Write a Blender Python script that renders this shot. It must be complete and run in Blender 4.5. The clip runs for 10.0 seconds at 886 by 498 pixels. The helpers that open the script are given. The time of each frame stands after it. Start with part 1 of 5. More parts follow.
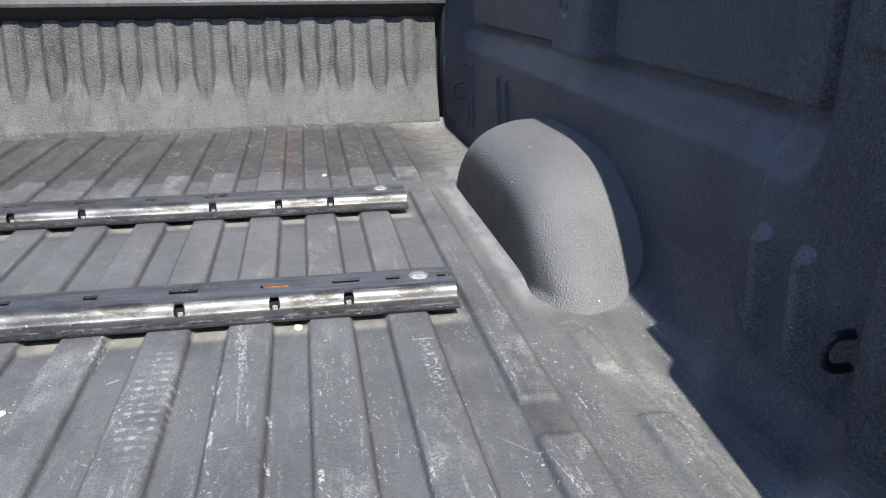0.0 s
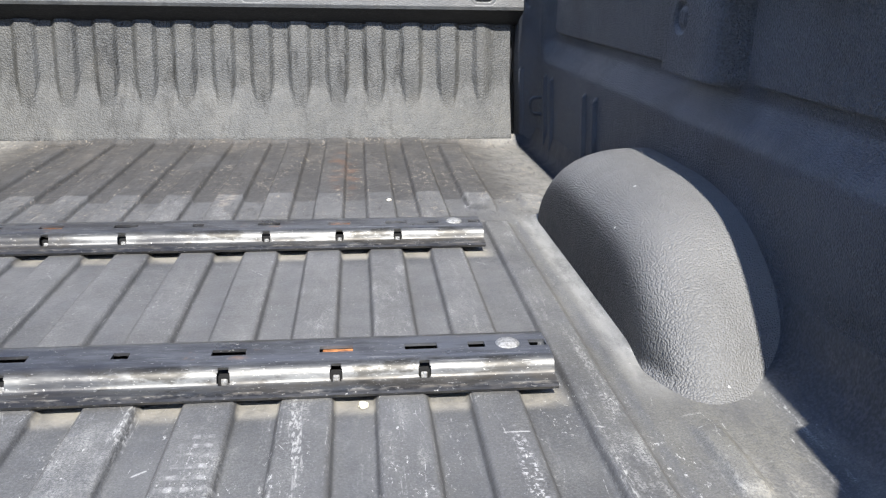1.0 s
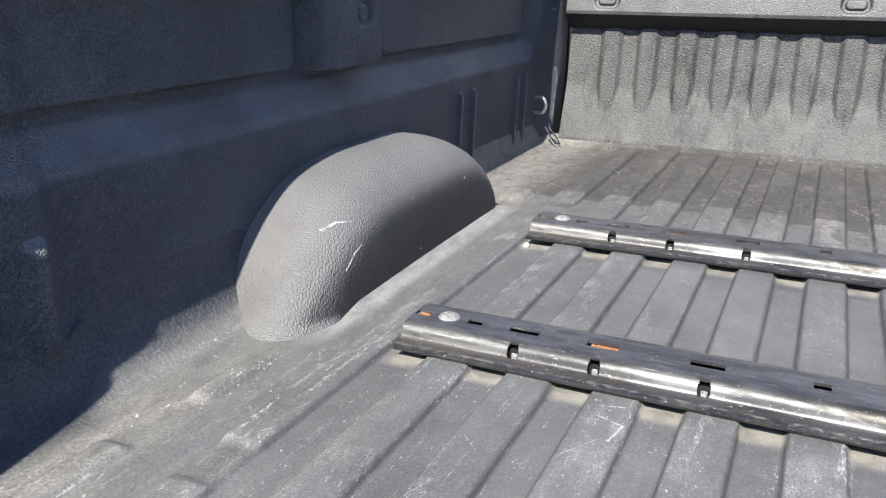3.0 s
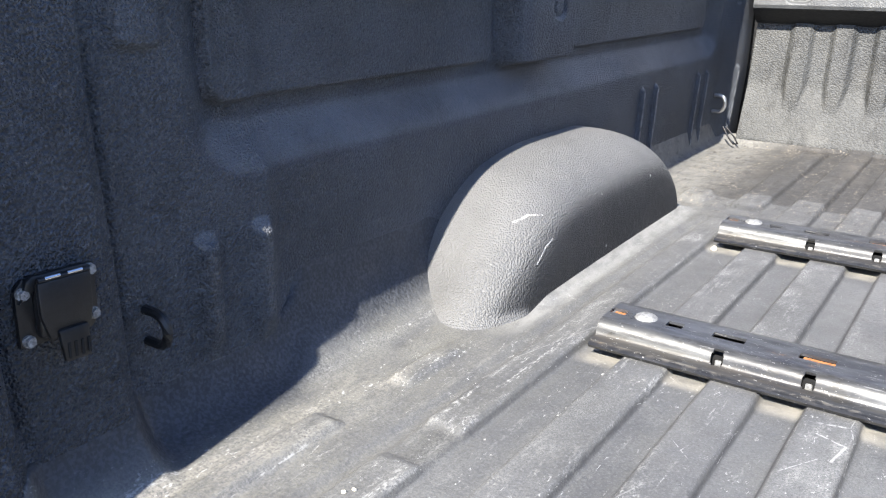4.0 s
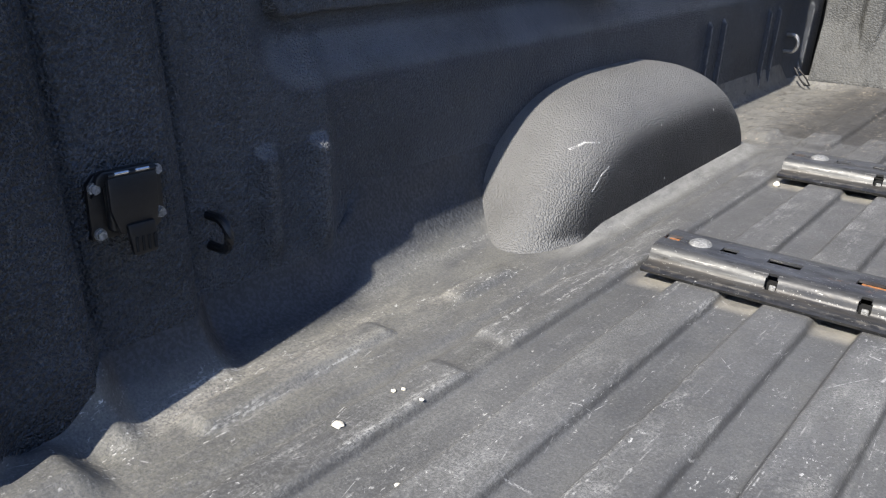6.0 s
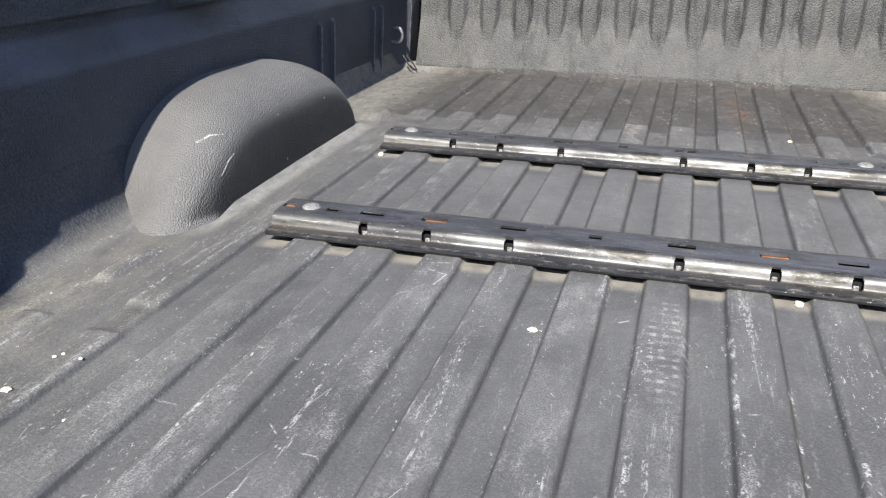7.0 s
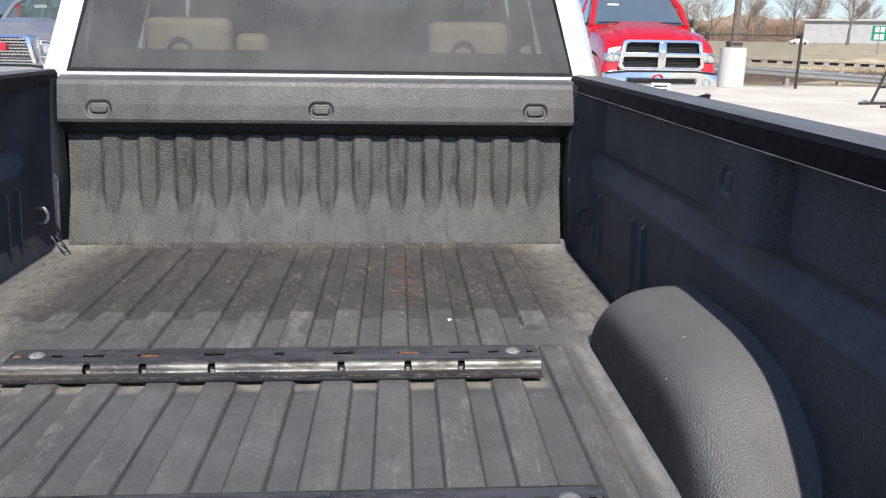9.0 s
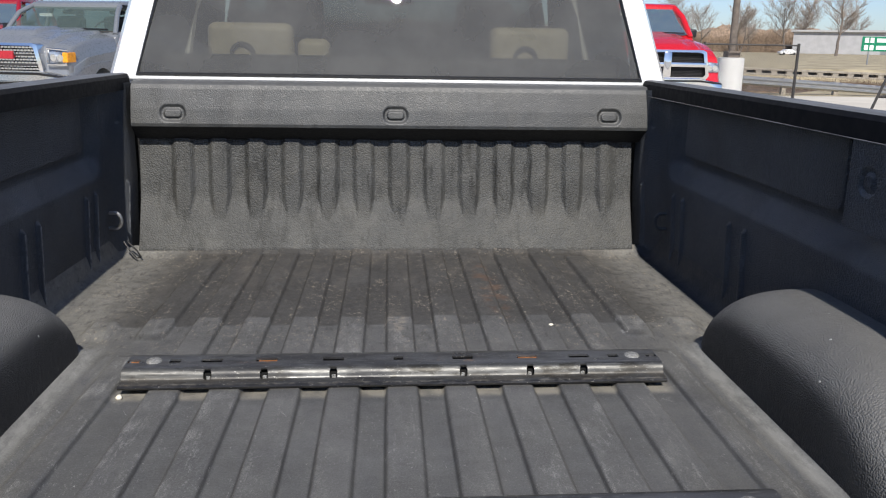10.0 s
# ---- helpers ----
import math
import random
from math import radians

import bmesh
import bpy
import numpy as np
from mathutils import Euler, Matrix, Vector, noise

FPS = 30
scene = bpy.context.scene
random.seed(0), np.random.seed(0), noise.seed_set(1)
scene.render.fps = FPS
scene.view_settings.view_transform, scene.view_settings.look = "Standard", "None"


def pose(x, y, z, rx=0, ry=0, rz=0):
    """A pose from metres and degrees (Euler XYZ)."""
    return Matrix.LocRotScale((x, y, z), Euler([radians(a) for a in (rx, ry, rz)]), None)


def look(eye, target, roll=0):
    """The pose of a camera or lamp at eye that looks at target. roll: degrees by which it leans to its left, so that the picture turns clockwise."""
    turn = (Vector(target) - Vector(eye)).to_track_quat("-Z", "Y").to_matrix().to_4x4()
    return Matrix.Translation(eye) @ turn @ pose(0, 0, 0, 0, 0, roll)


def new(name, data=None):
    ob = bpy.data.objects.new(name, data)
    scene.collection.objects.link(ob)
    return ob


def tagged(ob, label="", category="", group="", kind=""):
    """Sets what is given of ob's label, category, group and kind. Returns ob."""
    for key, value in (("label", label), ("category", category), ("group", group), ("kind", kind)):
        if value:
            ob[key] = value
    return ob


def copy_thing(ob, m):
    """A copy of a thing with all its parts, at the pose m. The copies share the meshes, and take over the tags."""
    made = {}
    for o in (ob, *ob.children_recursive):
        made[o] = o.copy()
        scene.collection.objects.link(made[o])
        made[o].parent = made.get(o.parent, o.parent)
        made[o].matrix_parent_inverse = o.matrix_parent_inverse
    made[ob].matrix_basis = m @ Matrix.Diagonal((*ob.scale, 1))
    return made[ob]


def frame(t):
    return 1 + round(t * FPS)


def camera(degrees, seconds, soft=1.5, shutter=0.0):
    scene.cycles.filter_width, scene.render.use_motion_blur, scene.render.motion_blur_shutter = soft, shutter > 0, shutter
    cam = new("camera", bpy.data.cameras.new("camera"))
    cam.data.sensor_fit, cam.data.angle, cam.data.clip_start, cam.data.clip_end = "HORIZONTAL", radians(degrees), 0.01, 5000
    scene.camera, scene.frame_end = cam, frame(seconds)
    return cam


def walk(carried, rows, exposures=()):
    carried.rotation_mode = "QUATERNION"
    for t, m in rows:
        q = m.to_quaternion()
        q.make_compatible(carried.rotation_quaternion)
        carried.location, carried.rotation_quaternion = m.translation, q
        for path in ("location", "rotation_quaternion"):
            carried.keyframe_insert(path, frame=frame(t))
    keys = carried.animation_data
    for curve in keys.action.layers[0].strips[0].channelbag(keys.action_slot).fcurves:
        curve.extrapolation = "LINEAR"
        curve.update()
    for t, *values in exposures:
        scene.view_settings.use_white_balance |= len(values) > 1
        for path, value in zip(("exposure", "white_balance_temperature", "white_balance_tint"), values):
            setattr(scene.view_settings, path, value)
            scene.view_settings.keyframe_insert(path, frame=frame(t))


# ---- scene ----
cam = camera(57.3, 10.0, 1.2)
PATH = [
    (0, (0.313, -0.348, 0.49), (0.648, 1.518, -0.148), -0.3),
    (0.5, (0.31, -0.197, 0.496), (0.604, 1.672, -0.153), 0.7),
    (1, (0.286, -0.118, 0.496), (0.51, 1.766, -0.138), 1.0),
    (1.5, (0.153, -0.078, 0.502), (0.234, 1.82, -0.124), 1.3),
    (2, (0.045, -0.097, 0.508), (-0.295, 1.772, -0.119), 0.6),
    (2.5, (-0.015, -0.117, 0.504), (-0.624, 1.681, -0.124), 0.6),
    (3, (-0.056, -0.144, 0.5), (-0.839, 1.586, -0.129), 0.5),
    (4.3, (-0.16, -0.184, 0.488), (-1.288, 1.334, -0.162), 0.4),
    (4.5, (-0.174, -0.174, 0.471), (-1.335, 1.318, -0.182), 0.3),
    (5, (-0.202, -0.147, 0.432), (-1.411, 1.303, -0.227), 0.4),
    (5.2, (-0.206, -0.149, 0.431), (-1.4, 1.298, -0.265), 0.7),
    (6.3, (-0.049, -0.226, 0.468), (-1.185, 1.237, -0.289), -0.4),
    (6.5, (-0.007, -0.248, 0.474), (-1.048, 1.282, -0.285), -0.6),
    (6.6, (0.016, -0.267, 0.477), (-0.941, 1.319, -0.279), -0.6),
    (7, (0.092, -0.377, 0.515), (-0.411, 1.401, -0.25), 0.4),
    (7.5, (0.14, -0.527, 0.53), (0.042, 1.312, -0.249), 1.1),
    (8, (0.152, -0.504, 0.597), (0.242, 1.343, -0.163), 1.1),
    (8.5, (0.168, -0.339, 0.677), (0.293, 1.52, -0.05), 1.0),
    (8.6, (0.185, -0.302, 0.686), (0.306, 1.577, 0.014), 0.9),
    (8.7, (0.206, -0.28, 0.687), (0.321, 1.623, 0.084), 0.5),
    (8.8, (0.218, -0.245, 0.687), (0.341, 1.677, 0.15), 0.8),
    (9, (0.226, -0.191, 0.691), (0.359, 1.736, 0.175), 0.9),
    (9.5, (0.155, -0.136, 0.676), (0.289, 1.795, 0.172), 0.9),
    (10, (-0.037, -0.159, 0.67), (0.118, 1.773, 0.177), 1.0),
]
EXPOSURES = [(0, 1.03, 6275, 10), (0.6, 1.23, 6300, 10), (1.2, 1.25, 6390, 10), (2.0, 1.12, 6490, 10), (2.6, 1.25, 6492, 10), (3.2, 1.3, 6494, 10), (4.3, 1.75, 6497, 10), (4.7, 1.68, 6498, 10), (5.2, 1.3, 6500, 10), (6.3, 0.9, 6600, 10), (6.6, 1, 6599, 10), (7.0, 1, 6597, 10), (7.5, 1.03, 6595, 10), (8.0, 1.06, 6570, 10), (8.5, 1.14, 6551, 10), (8.8, 0.65, 6540, 10), (9.0, 0.45, 6538, 10), (9.5, 0.15, 6534, 10), (10, 0.1, 6530, 10)]
walk(cam, [(t, look(eye, target, roll)) for t, eye, target, roll in PATH], EXPOSURES)

# ---- daylight: a high clear sun from behind the tailgate ----
SUN_EL, SUN_AZ = radians(44.5), radians(1.6)
TO_SUN = Vector((math.sin(SUN_AZ) * math.cos(SUN_EL), -math.cos(SUN_AZ) * math.cos(SUN_EL), math.sin(SUN_EL)))
world = bpy.data.worlds.new("sky")
scene.world = world
world.use_nodes = True
wn = world.node_tree.nodes
sky = wn.new("ShaderNodeTexSky")
sky.sky_type, sky.sun_disc = "NISHITA", False
sky.air_density, sky.dust_density, sky.ozone_density = 0.8, 0.5, 1.0
sky.sun_elevation, sky.sun_rotation = SUN_EL, radians(180) - SUN_AZ
wn["Background"].inputs["Strength"].default_value = 0.1
tone = wn.new("ShaderNodeMix")
tone.data_type, tone.blend_type = "RGBA", "MULTIPLY"
tone.inputs[0].default_value, tone.inputs[7].default_value = 1.0, (0.88, 0.97, 1.16, 1)
world.node_tree.links.new(sky.outputs[0], tone.inputs[6])
world.node_tree.links.new(tone.outputs[2], wn["Background"].inputs["Color"])
sun_data = bpy.data.lights.new("sun", "SUN")
sun_data.energy, sun_data.angle, sun_data.color = 5.0, radians(0.53), (1.0, 0.95, 0.87)
sun = new("sun", sun_data)
sun.matrix_world = look(TO_SUN * 60, (0, 0, 0))


# ---- materials ----
class Nodes:
    """Small helper that wires shader nodes."""

    def __init__(self, name):
        self.mat = bpy.data.materials.new(name)
        self.mat.use_nodes = True
        self.tree = self.mat.node_tree
        self.bsdf = self.tree.nodes["Principled BSDF"]
        self.coord = self.tree.nodes.new("ShaderNodeTexCoord").outputs["Object"]

    def put(self, socket, value):
        if isinstance(value, bpy.types.NodeSocket):
            self.tree.links.new(value, socket)
        elif value is not None:
            socket.default_value = value

    def math(self, op, a, b=None, c=None, clamp=False):
        n = self.tree.nodes.new("ShaderNodeMath")
        n.operation, n.use_clamp = op, clamp
        for s, v in zip(n.inputs, (a, b, c)):
            self.put(s, v)
        return n.outputs[0]

    def noise(self, scale, detail=3, rough=0.55, stretch=None, offset=(0, 0, 0)):
        n = self.tree.nodes.new("ShaderNodeTexNoise")
        n.inputs["Scale"].default_value, n.inputs["Detail"].default_value = scale, detail
        n.inputs["Roughness"].default_value = rough
        self.put(n.inputs["Vector"], self.mapped(stretch, offset))
        return n.outputs["Fac"]

    def mapped(self, stretch=None, offset=(0, 0, 0), turn=(0, 0, 0)):
        if stretch is None and offset == (0, 0, 0):
            return self.coord
        m = self.tree.nodes.new("ShaderNodeMapping")
        m.inputs["Scale"].default_value = stretch or (1, 1, 1)
        m.inputs["Location"].default_value = offset
        m.inputs["Rotation"].default_value = turn
        self.put(m.inputs["Vector"], self.coord)
        return m.outputs[0]

    def voronoi(self, scale, feature="F1", stretch=None, smooth=1.0, offset=(0, 0, 0), out="Distance"):
        n = self.tree.nodes.new("ShaderNodeTexVoronoi")
        n.feature = feature
        n.inputs["Scale"].default_value = scale
        if feature == "SMOOTH_F1":
            n.inputs["Smoothness"].default_value = smooth
        self.put(n.inputs["Vector"], self.mapped(stretch, offset))
        return n.outputs[out]

    def span(self, v, a, b, lo=0.0, hi=1.0):
        n = self.tree.nodes.new("ShaderNodeMapRange")
        n.interpolation_type = "SMOOTHSTEP"
        for s, w in zip(n.inputs, (v, a, b, lo, hi)):
            self.put(s, w)
        return n.outputs[0]

    def mix(self, fac, a, b, mode="MIX"):
        n = self.tree.nodes.new("ShaderNodeMix")
        n.data_type, n.blend_type = "RGBA", mode
        self.put(n.inputs[0], fac)
        for s, v in ((n.inputs[6], a), (n.inputs[7], b)):
            self.put(s, (*v, 1) if isinstance(v, tuple) else v)
        return n.outputs[2]

    def axes(self):
        n = self.tree.nodes.new("ShaderNodeSeparateXYZ")
        self.put(n.inputs[0], self.coord)
        return n.outputs

    def patch(self, x, y, rx, ry):
        """A soft-edged oval on the floor: 1 in its middle, 0 outside."""
        ax = self.axes()
        dx = self.math("MULTIPLY", self.math("SUBTRACT", ax[0], x), 1 / rx)
        dy = self.math("MULTIPLY", self.math("SUBTRACT", ax[1], y), 1 / ry)
        d = self.math("ADD", self.math("MULTIPLY", dx, dx), self.math("MULTIPLY", dy, dy))
        return self.span(d, 1.0, 0.3)

    def mark(self, p, q, width, axes=(0, 1)):
        """A thin straight scratch between two points, seen along the third axis."""
        ax = self.axes()
        dx, dy = q[0] - p[0], q[1] - p[1]
        n2 = dx * dx + dy * dy
        px, py = self.math("SUBTRACT", ax[axes[0]], p[0]), self.math("SUBTRACT", ax[axes[1]], p[1])
        t = self.math("ADD", self.math("MULTIPLY", px, dx / n2), self.math("MULTIPLY", py, dy / n2), clamp=True)
        ex, ey = self.math("SUBTRACT", px, self.math("MULTIPLY", t, dx)), self.math("SUBTRACT", py, self.math("MULTIPLY", t, dy))
        d = self.math("SQRT", self.math("ADD", self.math("MULTIPLY", ex, ex), self.math("MULTIPLY", ey, ey)))
        return self.span(d, width, width * 0.4)

    def bump(self, height, strength=0.5, distance=0.002, normal=None):
        n = self.tree.nodes.new("ShaderNodeBump")
        n.inputs["Strength"].default_value, n.inputs["Distance"].default_value = strength, distance
        self.put(n.inputs["Height"], height)
        if normal is not None:
            self.put(n.inputs["Normal"], normal)
        return n.outputs[0]

    def done(self, color=None, rough=None, metal=None, normal=None, **more):
        b = self.bsdf.inputs
        self.put(b["Base Color"], (*color, 1) if isinstance(color, tuple) else color)
        self.put(b["Roughness"], rough)
        self.put(b["Metallic"], metal)
        if normal is not None:
            self.put(b["Normal"], normal)
        for k, v in more.items():
            self.put(b[k.replace("_", " ")], v)
        return self.mat


def liner_material(name, dust=0.0, grain=1.0, base=(0.040, 0.043, 0.050), scratched=False, coarse=250, shine=0.0, mottle=0.75, beads=False, up_tone=0.6, pale=(0.19, 0.197, 0.212), beady=False, runs=0.0):
    """Sprayed black bed liner: pebbled, dusty, faded."""
    n = Nodes(name)
    big = n.noise(5, 4)
    fine = n.noise(90, 4, 0.6)
    pebble = n.math("SUBTRACT", 1.0, n.voronoi(coarse, "SMOOTH_F1", smooth=0.35))
    pebble2 = n.noise(coarse * 0.95, 1.5, 0.5, None, (3, 1, 5))
    col = n.mix(n.span(big, 0.3, 0.7), tuple(c * 0.82 for c in base), tuple(c * 1.35 for c in base))
    col = n.mix(n.math("MULTIPLY", n.span(fine, 0.45, 0.75), 0.4), col, tuple(c * 1.9 for c in base))
    # worn pebble tops lighter, pits darker: the relief's light and shade painted in
    col = n.mix(n.span(pebble2, 0.56, 0.72, 0.0, mottle), col, tuple(c * 2.3 for c in base))
    col = n.mix(n.span(pebble2, 0.46, 0.30, 0.0, mottle), col, tuple(c * 0.3 for c in base))
    if runs:
        # dark runs of rain and paler dried ones down the face
        run = n.math("MULTIPLY", n.span(n.noise(26, 5, 0.7, (1, 1, 0.10), (4, 0, 2)), 0.50, 0.62), n.span(n.noise(5, 3, 0.6, (1, 1, 0.5), (8, 1, 0)), 0.40, 0.58))
        col = n.mix(n.math("MULTIPLY", run, runs), col, tuple(c * 0.35 for c in base))
        run = n.math("MULTIPLY", n.span(n.noise(34, 5, 0.7, (1, 1, 0.14), (1, 6, 2)), 0.54, 0.66), n.span(n.noise(150, 3, 0.6), 0.40, 0.60))
        col = n.mix(n.math("MULTIPLY", run, runs * 0.6), col, tuple(c * 2.4 for c in base))
    # faces turned up are paled: dust plus sky and sun light in the colour
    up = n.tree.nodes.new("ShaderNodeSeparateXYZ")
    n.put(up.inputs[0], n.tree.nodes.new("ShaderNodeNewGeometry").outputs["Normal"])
    up_face = n.math("MULTIPLY", n.span(up.outputs[2], *((0.24, 0.60) if scratched else (0.16, 0.45))), n.span(n.noise(9, 5, 0.7), 0.25, 0.6, 0.8 if beady else 0.5, 1.0))
    col = n.mix(n.math("MULTIPLY", up_face, up_tone), col, pale)
    if dust:
        fall = n.span(n.noise(11, 5, 0.65), 0.42, 0.72)
        col = n.mix(n.math("MULTIPLY", fall, dust), col, (0.21, 0.20, 0.175))
    if scratched:
        left = n.math("MULTIPLY", n.span(n.axes()[0], 0.05, -0.05), n.span(n.axes()[0], -0.765, -0.745))
        nick = n.span(n.noise(90, 3, 0.6), 0.36, 0.5)
        for p, q in (((0.874, 0.130), (0.900, 0.1375)), ((0.900, 0.1375), (0.922, 0.135)), ((0.919, 0.101), (0.896, 0.092)), ((0.896, 0.092), (0.884, 0.084)), ((0.884, 0.084), (0.867, 0.073))):
            col = n.mix(n.math("MULTIPLY", n.math("MULTIPLY", n.mark(p, q, 0.0014, (1, 2)), left), n.math("MULTIPLY", nick, 0.7)), col, (0.5, 0.5, 0.49))
        chip = n.math("MULTIPLY", n.span(n.voronoi(24, offset=(2, 5, 1)), 0.075, 0.04), n.span(n.noise(6, 2, 0.5, None, (1, 9, 0)), 0.5, 0.58))
        col = n.mix(chip, col, (0.5, 0.5, 0.48))
    if beads:
        # rubbed crests of the pressed beads
        left = n.span(n.axes()[0], 0.05, -0.05)
        rubbed = n.span(n.noise(60, 4, 0.7), 0.36, 0.58)
        for y, top in ((1.712, 0.225), (1.80, 0.225), (2.122, 0.225), (2.196, 0.225), (2.405, 0.22)):
            col = n.mix(n.math("MULTIPLY", n.math("MULTIPLY", n.mark((y, 0.03), (y, top), 0.0055, (1, 2)), left), n.math("MULTIPLY", rubbed, 0.65)), col, (0.3, 0.305, 0.31))
    height = n.math("ADD", n.math("MULTIPLY", pebble, 1.5 if beady else 0.8), n.math("MULTIPLY", pebble2, 0.35 if beady else 0.8))
    if beady:
        height = n.math("MULTIPLY", height, n.span(up.outputs[2], 0.35, 0.95, 1.3, 0.8))
    if beads:
        crest = n.math("MAXIMUM", n.mark((0.376, 0.06), (0.376, 0.20), 0.011, (1, 2)), n.mark((0.458, 0.06), (0.458, 0.20), 0.011, (1, 2)))
        col = n.mix(n.math("MULTIPLY", crest, n.span(pebble2, 0.42, 0.62, 0.1, 0.75)), col, (0.13, 0.137, 0.15))
        height = n.math("MULTIPLY", height, n.math("MULTIPLY_ADD", crest, 0.9, 1.0))
        height = n.math("MULTIPLY", height, n.math("MULTIPLY", n.math("ADD", n.span(n.axes()[1], 0.27, 0.22, 1.1, 2.2), n.span(n.axes()[1], 0.13, 0.11, 0.0, 1.2)), n.span(n.noise(7, 3), 0.3, 0.7, 0.6, 1.4)))
    rough = n.span(fine, 0.3, 0.7, 0.46 - shine, 0.6 - shine)
    return n.done(col, rough, 0.0, n.bump(height, min(1.0, 0.6 * grain), 0.0034 * grain), Specular_IOR_Level=0.5 + 3 * shine)


def floor_material():
    """The liner of the floor: worn ribs, dust, scratches, and the dirt edge that standing water left at the front."""
    n = Nodes("worn_floor_liner")
    ax = n.axes()
    base = (0.074, 0.0742, 0.0748)
    big = n.noise(4.5, 5, 0.6)
    mid = n.noise(24, 5, 0.62)
    fine = n.noise(260, 3, 0.6)
    col = n.mix(n.span(big, 0.32, 0.68), tuple(c * 0.86 for c in base), tuple(c * 1.3 for c in base))
    col = n.mix(n.math("MULTIPLY", n.span(n.noise(330, 4, 0.7), 0.48, 0.66), 0.48), col, (0.165, 0.165, 0.17))
    col = n.mix(n.math("MULTIPLY", n.span(n.noise(380, 3, 0.7, None, (5, 5, 5)), 0.52, 0.68), 0.45), col, (0.03, 0.03, 0.032))
    # the grooves are toned darker; the shade on the ribs' flanks is painted in
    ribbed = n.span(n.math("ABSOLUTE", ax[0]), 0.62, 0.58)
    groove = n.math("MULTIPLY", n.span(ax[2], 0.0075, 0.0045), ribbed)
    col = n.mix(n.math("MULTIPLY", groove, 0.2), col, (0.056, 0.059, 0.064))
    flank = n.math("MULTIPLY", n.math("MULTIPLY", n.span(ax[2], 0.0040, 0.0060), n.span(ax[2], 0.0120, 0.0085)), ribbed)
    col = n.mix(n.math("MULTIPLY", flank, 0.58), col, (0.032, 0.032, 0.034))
    # tan dust that gathers towards the sides
    side = n.span(n.math("ABSOLUTE", ax[0]), 0.50, 0.74)
    grit = n.math("MULTIPLY", n.span(n.noise(420, 3, 0.7), 0.3, 0.66), n.span(n.noise(14, 6, 0.75, (1.6, 0.5, 1)), 0.3, 0.66))
    dust = n.math("MULTIPLY", grit, n.math("MULTIPLY_ADD", side, 0.55, 0.16))
    col = n.mix(dust, col, (0.19, 0.185, 0.155))
    # pale grit swept along the foot of the walls
    band = n.math("MULTIPLY", n.span(n.math("ABSOLUTE", ax[0]), 0.665, 0.705), n.span(n.math("ABSOLUTE", ax[0]), 0.785, 0.735))
    band = n.math("MULTIPLY", n.math("MULTIPLY", band, n.span(ax[1], 0.08, 0.16)), n.span(ax[1], 0.68, 0.5))
    band = n.math("MULTIPLY", band, n.math("MULTIPLY", n.span(n.noise(24, 5, 0.7, (1, 0.3, 1), (4, 4, 1)), 0.4, 0.62), n.span(n.noise(300, 3, 0.7), 0.36, 0.6)))
    col = n.mix(n.math("MULTIPLY", band, 0.5), col, (0.36, 0.34, 0.295))
    strip = n.math("MULTIPLY", n.math("MULTIPLY", n.span(n.math("ABSOLUTE", ax[0]), 0.630, 0.655), n.span(ax[1], 0.70, 0.82)), n.span(ax[1], 1.62, 1.52))
    strip = n.math("MULTIPLY", strip, n.span(n.noise(40, 5, 0.75, (1, 0.35, 1), (1, 1, 4)), 0.32, 0.6, 0.3, 1.0))
    col = n.mix(n.math("MULTIPLY", strip, 0.7), col, (0.27, 0.267, 0.25))
    # grey scuffs drawn out along the bed
    grain = n.span(n.noise(420, 3, 0.7), 0.42, 0.6)
    scuff = n.math("MULTIPLY", n.span(n.noise(48, 5, 0.75, (1, 0.3, 1)), 0.46, 0.68), grain)
    rub_edge = n.math("MULTIPLY", n.math("MULTIPLY", n.span(ax[2], 0.0105, 0.013), n.span(ax[2], 0.0152, 0.0144)), n.span(n.noise(30, 5, 0.75, (1, 0.35, 1), (8, 3, 0)), 0.52, 0.64))
    col = n.mix(n.math("MULTIPLY", n.math("MULTIPLY", rub_edge, grain), 0.4), col, (0.42, 0.42, 0.41))
    where = n.span(n.noise(7, 4, 0.6, (1.2, 0.5, 1), (4, 2, 0)), 0.42, 0.62)
    top = n.span(ax[2], 0.007, 0.0135)
    rear = n.span(ax[1], 0.95, 0.6, 0.35, 1.0)
    col = n.mix(n.math("MULTIPLY", n.math("MULTIPLY", n.math("MULTIPLY", scuff, where), rear), n.math("MULTIPLY_ADD", top, 0.55, 0.30)), col, (0.29, 0.29, 0.275))
    # greenish dust clouds with pale speckle, more on the ribs than in the grooves
    cloud = n.math("MULTIPLY", n.span(n.noise(5.5, 5, 0.62, (1.3, 0.8, 1), (6, 1, 3)), 0.46, 0.66), n.math("MULTIPLY_ADD", top, 0.55, 0.45))
    speck = n.span(n.noise(520, 3, 0.75, None, (2, 7, 1)), 0.44, 0.62)
    col = n.mix(n.math("MULTIPLY", n.math("MULTIPLY", cloud, speck), n.math("MULTIPLY", rear, 0.55)), col, (0.245, 0.247, 0.235))
    smear = n.math("MULTIPLY", n.span(n.noise(26, 4, 0.7, (2.2, 0.12, 1), (3, 8, 2)), 0.57, 0.66), n.span(n.noise(300, 3, 0.7, (1, 0.4, 1)), 0.46, 0.6))
    col = n.mix(n.math("MULTIPLY", n.math("MULTIPLY", smear, rear), n.math("MULTIPLY_ADD", top, 0.62, 0.18)), col, (0.38, 0.38, 0.365))
